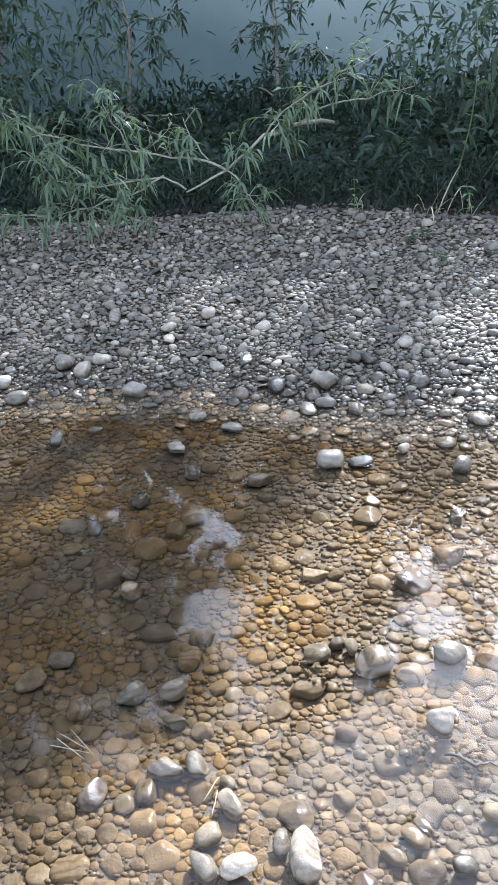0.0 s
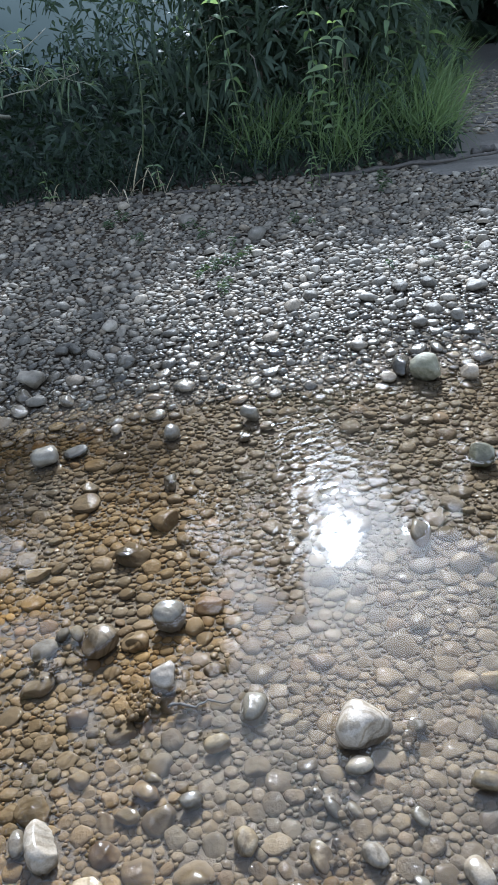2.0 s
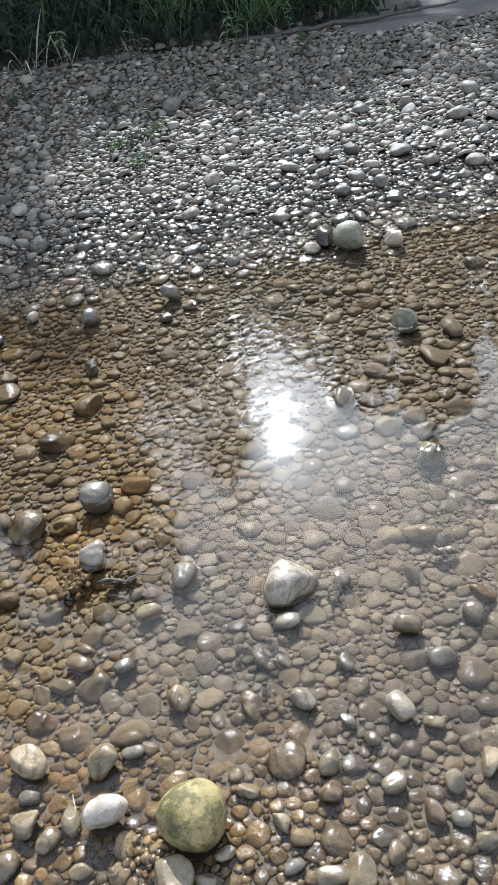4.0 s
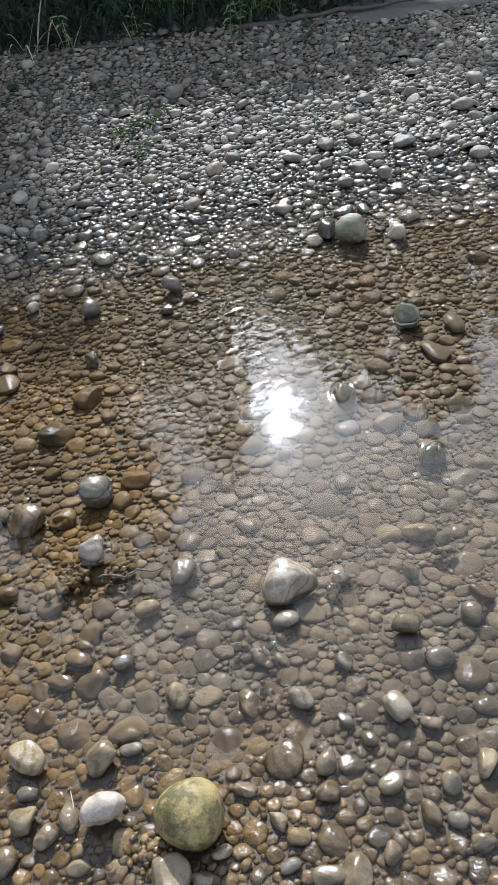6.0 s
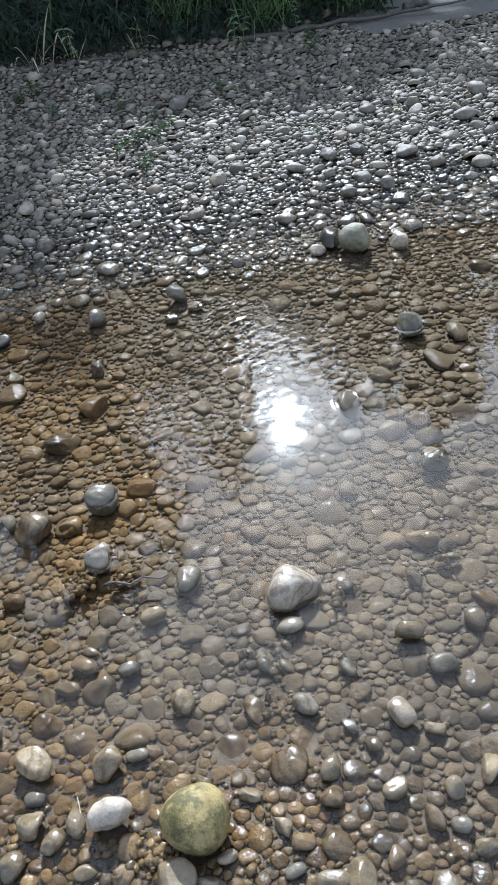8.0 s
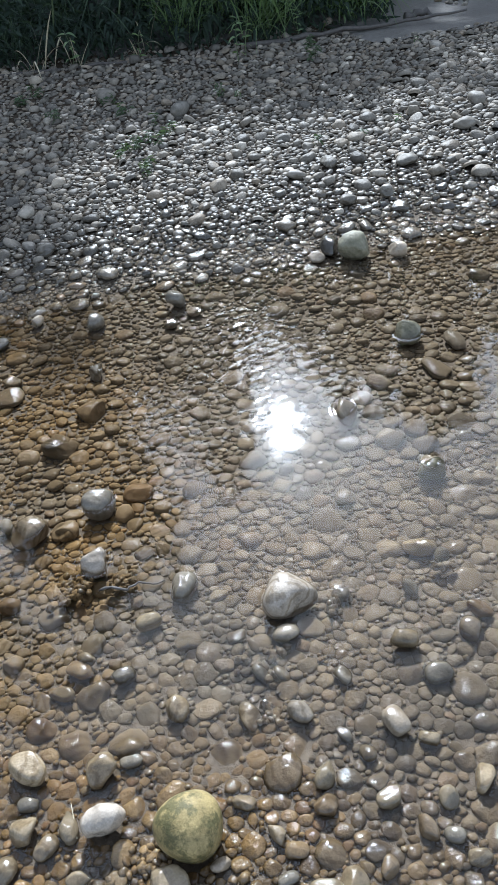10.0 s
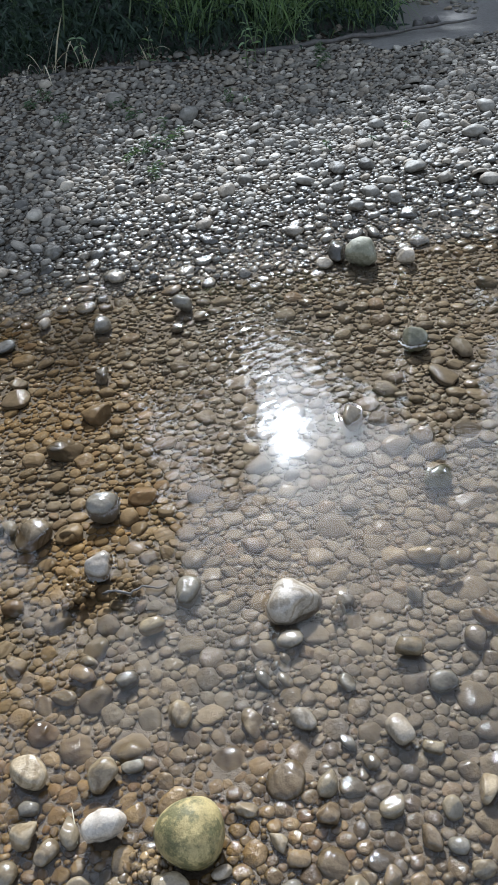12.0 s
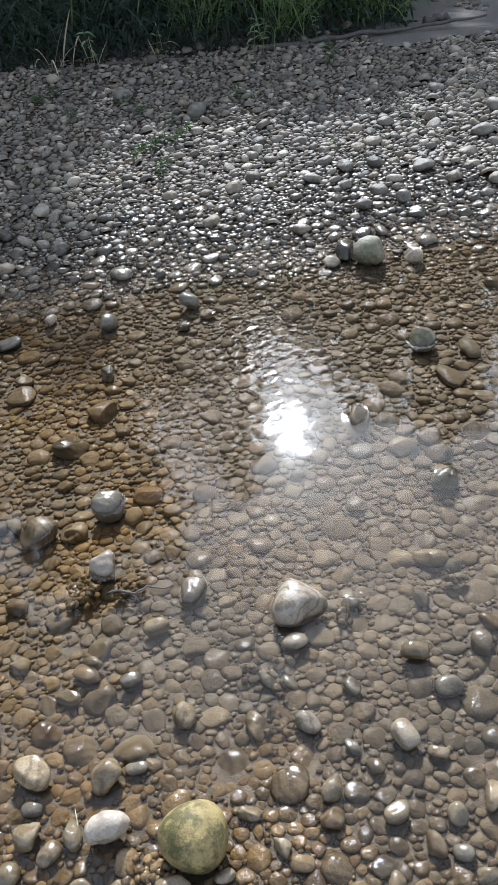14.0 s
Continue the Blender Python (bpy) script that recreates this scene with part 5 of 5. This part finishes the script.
weed(8.6, 6.9, 1.0, 9, 0.22, 0.09, 410, "broad-leaved green weed beyond the muddy track", mat_weed)
weed(8.9, 7.6, 1.2, 9, 0.22, 0.09, 411, "broad-leaved green weed beyond the muddy track", mat_weed)
weed(8.2, 8.6, 1.2, 9, 0.22, 0.09, 412, "broad-leaved green weed beyond the muddy track", mat_weed)
SMALL = "small pale green weed at the gravel's edge"
weed(2.80, 4.72, 0.30, 6, 0.08, 0.02, 420, SMALL, mat_weed)
weed(2.92, 4.85, 0.22, 5, 0.07, 0.02, 421, SMALL, mat_weed)
weed(1.95, 5.6, 0.26, 4, 0.10, 0.03, 422, SMALL, mat_weed)
weed(2.35, 5.35, 0.2, 4, 0.09, 0.025, 423, SMALL, mat_weed)
weed(1.2, 6.05, 0.3, 4, 0.1, 0.02, 424, SMALL, mat_weed)
weed(3.35, 4.85, 0.18, 4, 0.07, 0.02, 425, SMALL, mat_weed)
DRY = "bent pale dry grass stalks in the shade of the bank"
grass_clump(1.75, 5.75, 0.62, 9, 0.05, 430, mat_straw, DRY, (0.0, -0.1), 0.009)
grass_clump(2.0, 5.65, 0.4, 7, 0.05, 431, mat_straw, DRY, (0.15, -0.1), 0.008)
grass_clump(1.25, 6.1, 0.45, 5, 0.06, 432, mat_straw, DRY, (-0.3, -0.1), 0.008)
grass_clump(2.45, 5.45, 0.5, 7, 0.06, 433, mat_straw, DRY, (0.0, -0.2), 0.008)


# ---- driftwood and litter ----
def stick(pts, thick, thin, seed, label, material=None, name="stick"):
    r = np.random.RandomState(seed)
    p = [np.array((x, y, float(land(x, y)) + dz)) for x, y, dz in pts]
    fine = [p[0]]
    for a, b in zip(p, p[1:]):
        for s in (0.25, 0.5, 0.75, 1.0):
            fine.append(a + (b - a) * s + r.normal(size=3) * thick * 0.3)
    return tagged(piece(name, mesh_from(name, *tube(fine, np.linspace(thick, thin, len(fine)) * r.uniform(0.85, 1.15, len(fine)), 8)), material or mat_drift), label, "driftwood", "driftwood")


stick([(3.0, 4.98, 0.02), (3.5, 4.8, 0.03), (4.0, 4.55, 0.04), (4.45, 4.45, 0.06)], 0.022, 0.007, 1, "dark waterlogged branch along the bank's foot")
stick([(0.6, 6.42, 0.0), (1.1, 6.2, 0.01), (1.5, 5.9, 0.0), (2.1, 5.5, 0.01), (2.6, 5.2, 0.0)], 0.016, 0.008, 2, "dark waterlogged branch along the bank's foot")
stick([(-0.3, 6.4, 0.0), (0.2, 6.38, 0.02), (0.7, 6.4, 0.0)], 0.014, 0.008, 3, "dark waterlogged branch along the bank's foot")
stick([(4.15, 4.75, 0.03), (4.25, 4.7, 0.05), (4.32, 4.68, 0.03)], 0.03, 0.02, 4, "short dark lump of driftwood in the mud")
stick([(5.0, 4.3, 0.02), (5.05, 4.33, 0.12)], 0.008, 0.004, 5, "dark twig standing in the mud")
for n in range(46):
    x, y = 4.9 + 2.4 * gr.random(), 0
    y = float(np.interp(x, BANK_X, BANK_Y)) - 0.1 - 0.9 * gr.random()
    a, l = gr.uniform(0, 3.14), gr.uniform(0.06, 0.3)
    stick([(x, y, 0.012), (x + l * math.cos(a), y + l * math.sin(a), 0.02)], gr.uniform(0.003, 0.008), 0.002, 50 + n, "thin washed-up twig on the mud", mat_straw if n % 3 else mat_drift, "twig")
stick([(0.545, 1.105, 0.03), (0.573, 1.094, 0.036), (0.598, 1.066, 0.034), (0.63, 1.068, 0.038), (0.655, 1.043, 0.036), (0.682, 1.04, 0.035)], 0.0034, 0.0016, 110, "thin wet twig lying in the pool", mat_drift, "twig")
stick([(0.335, 0.60, 0.012), (0.345, 0.66, 0.02)], 0.0012, 0.0007, 111, "thin brown stalk between wet stones", mat_straw, "twig")
for n, (x, y, a) in enumerate(((-0.295, 1.25, -38), (-0.29, 1.23, -44), (-0.26, 1.25, -52), (-0.30, 1.21, -20), (0.068, 1.06, -100), (0.04, 1.037, 60))):
    l = 0.1 if x < 0 else 0.065
    stick([(x, y, 0.026), (x + l * math.cos(radians(a)), y + l * math.sin(radians(a)), 0.03)], 0.001, 0.0005, 120 + n, "pale straw stalk lying in the shallow water", mat_straw, "twig")


def rubble(x, y, count, spread, seed):
    """A small heap of dark wet grit that stands out of the water."""
    r = random.Random(seed)
    parts = []
    for n in range(count):
        px, py, q = x + r.gauss(0, spread), y + r.gauss(0, spread * 0.7), r.uniform(0.0045, 0.0115)
        v, f = slab(0, egg(q, r.uniform(1.0, 1.6), r.uniform(0, 6.3)), q * 0.6, (r.gauss(0, 0.4), r.gauss(0, 0.4), 0))
        parts.append((v + (px, py, max(float(land(px, py)) + 0.004, -0.010) + q * 0.3 * r.random()), f))
    ob = piece("gravel", mesh_from("gravel", *joined(parts)), mat_bed)
    tagged(ob, "little heap of dark wet gravel in the shallow water", "gravel", kind="stuff")


rubble(0.592, 1.103, 26, 0.022, 900)
rubble(0.501, 1.135, 26, 0.025, 901)
rubble(0.722, 0.632, 30, 0.02, 902)
rubble(0.966, 0.787, 16, 0.014, 903)
rubble(0.426, 0.505, 40, 0.024, 904)
rubble(1.214, 0.743, 12, 0.012, 905)
rubble(0.756, 0.750, 22, 0.022, 906)
rubble(0.774, 0.692, 16, 0.015, 907)
rubble(0.499, 1.170, 26, 0.022, 908)
rubble(0.309, 1.370, 18, 0.025, 909)
HERBS = ((1.56, 5.17), (1.42, 5.06), (1.87, 4.6), (1.86, 4.36), (1.79, 3.76), (1.65, 3.53), (1.64, 3.79), (2.39, 4.16), (3.3, 4.7), (3.22, 4.43), (1.51, 4.6), (1.89, 3.93))
HERB = "small green herb sprouting between the bar's pebbles"
for n, (x, y) in enumerate(HERBS):
    for m in range(3):
        weed(x + gr.gauss(0, 0.04), y + gr.gauss(0, 0.05), gr.uniform(0.05, 0.10), 6, 0.05, 0.014, 450 + 3 * n + m, HERB, mat_herb)
for n in range(5):
    x, y = gr.uniform(2.2, 4.0), gr.uniform(3.0, 4.6)
    weed(x, y, gr.uniform(0.04, 0.08), 4, 0.04, 0.013, 500 + n, HERB, mat_herb)

# ---- coarse pebbles of the shore further off ----
parts, sunk = [], []
for n in range(15000):
    x, y = rng.uniform(-5.5, 6.5), rng.uniform(-1.9, 6.3)
    if bool(in_view(x, y)) or y > np.interp(x, BANK_X, BANK_Y) - 0.1 or (x > 3.6 and y > 4.42 - 0.3 * (x - 3.6)):
        continue
    r = 0.018 + 0.04 * rng.random() ** 1.6
    m = Matrix.Translation((x, y, float(land(x, y)) + r * 0.2)) @ Euler((rng.gauss(0, 0.2), rng.gauss(0, 0.2), rng.uniform(0, 6.3))).to_matrix().to_4x4() @ Matrix.Diagonal((r * 1.2, r * 0.9, r * 0.55, 1))
    m = np.array(m)
    (parts if float(land(x, y)) > 0.0 else sunk).append((SHAPES[0][n % 28] @ m[:3, :3].T + m[:3, 3], ICO[0][1]))
piece("pebbles", mesh_from("pebbles", *joined(parts)), mat_bar, ground, "grey pebbles along the shore", "stuff")
piece("pebbles", mesh_from("pebbles", *joined(sunk)), mat_bed, ground, "brown pebbles under the shallow water", "stuff")
parts = []
for n in range(700):
    x = rng.uniform(4.7, 7.6)
    y = float(np.interp(x, BANK_X, BANK_Y)) - 0.05 - 1.1 * rng.random() ** 1.4
    r = rng.uniform(0.012, 0.035)
    m = np.array(Matrix.Translation((x, y, float(land(x, y)) + 0.008 + r * 0.15)) @ Euler((rng.gauss(0, 0.2), rng.gauss(0, 0.2), rng.uniform(0, 6.3))).to_matrix().to_4x4() @ Matrix.Diagonal((r * 1.2, r * 0.9, r * 0.5, 1)))
    parts.append((SHAPES[1][n % 28] @ m[:3, :3].T + m[:3, 3], ICO[1][1]))
piece("pebbles", mesh_from("pebbles", *joined(parts)), mat_bar, ground, "grey pebbles washed up on the muddy track", "stuff")
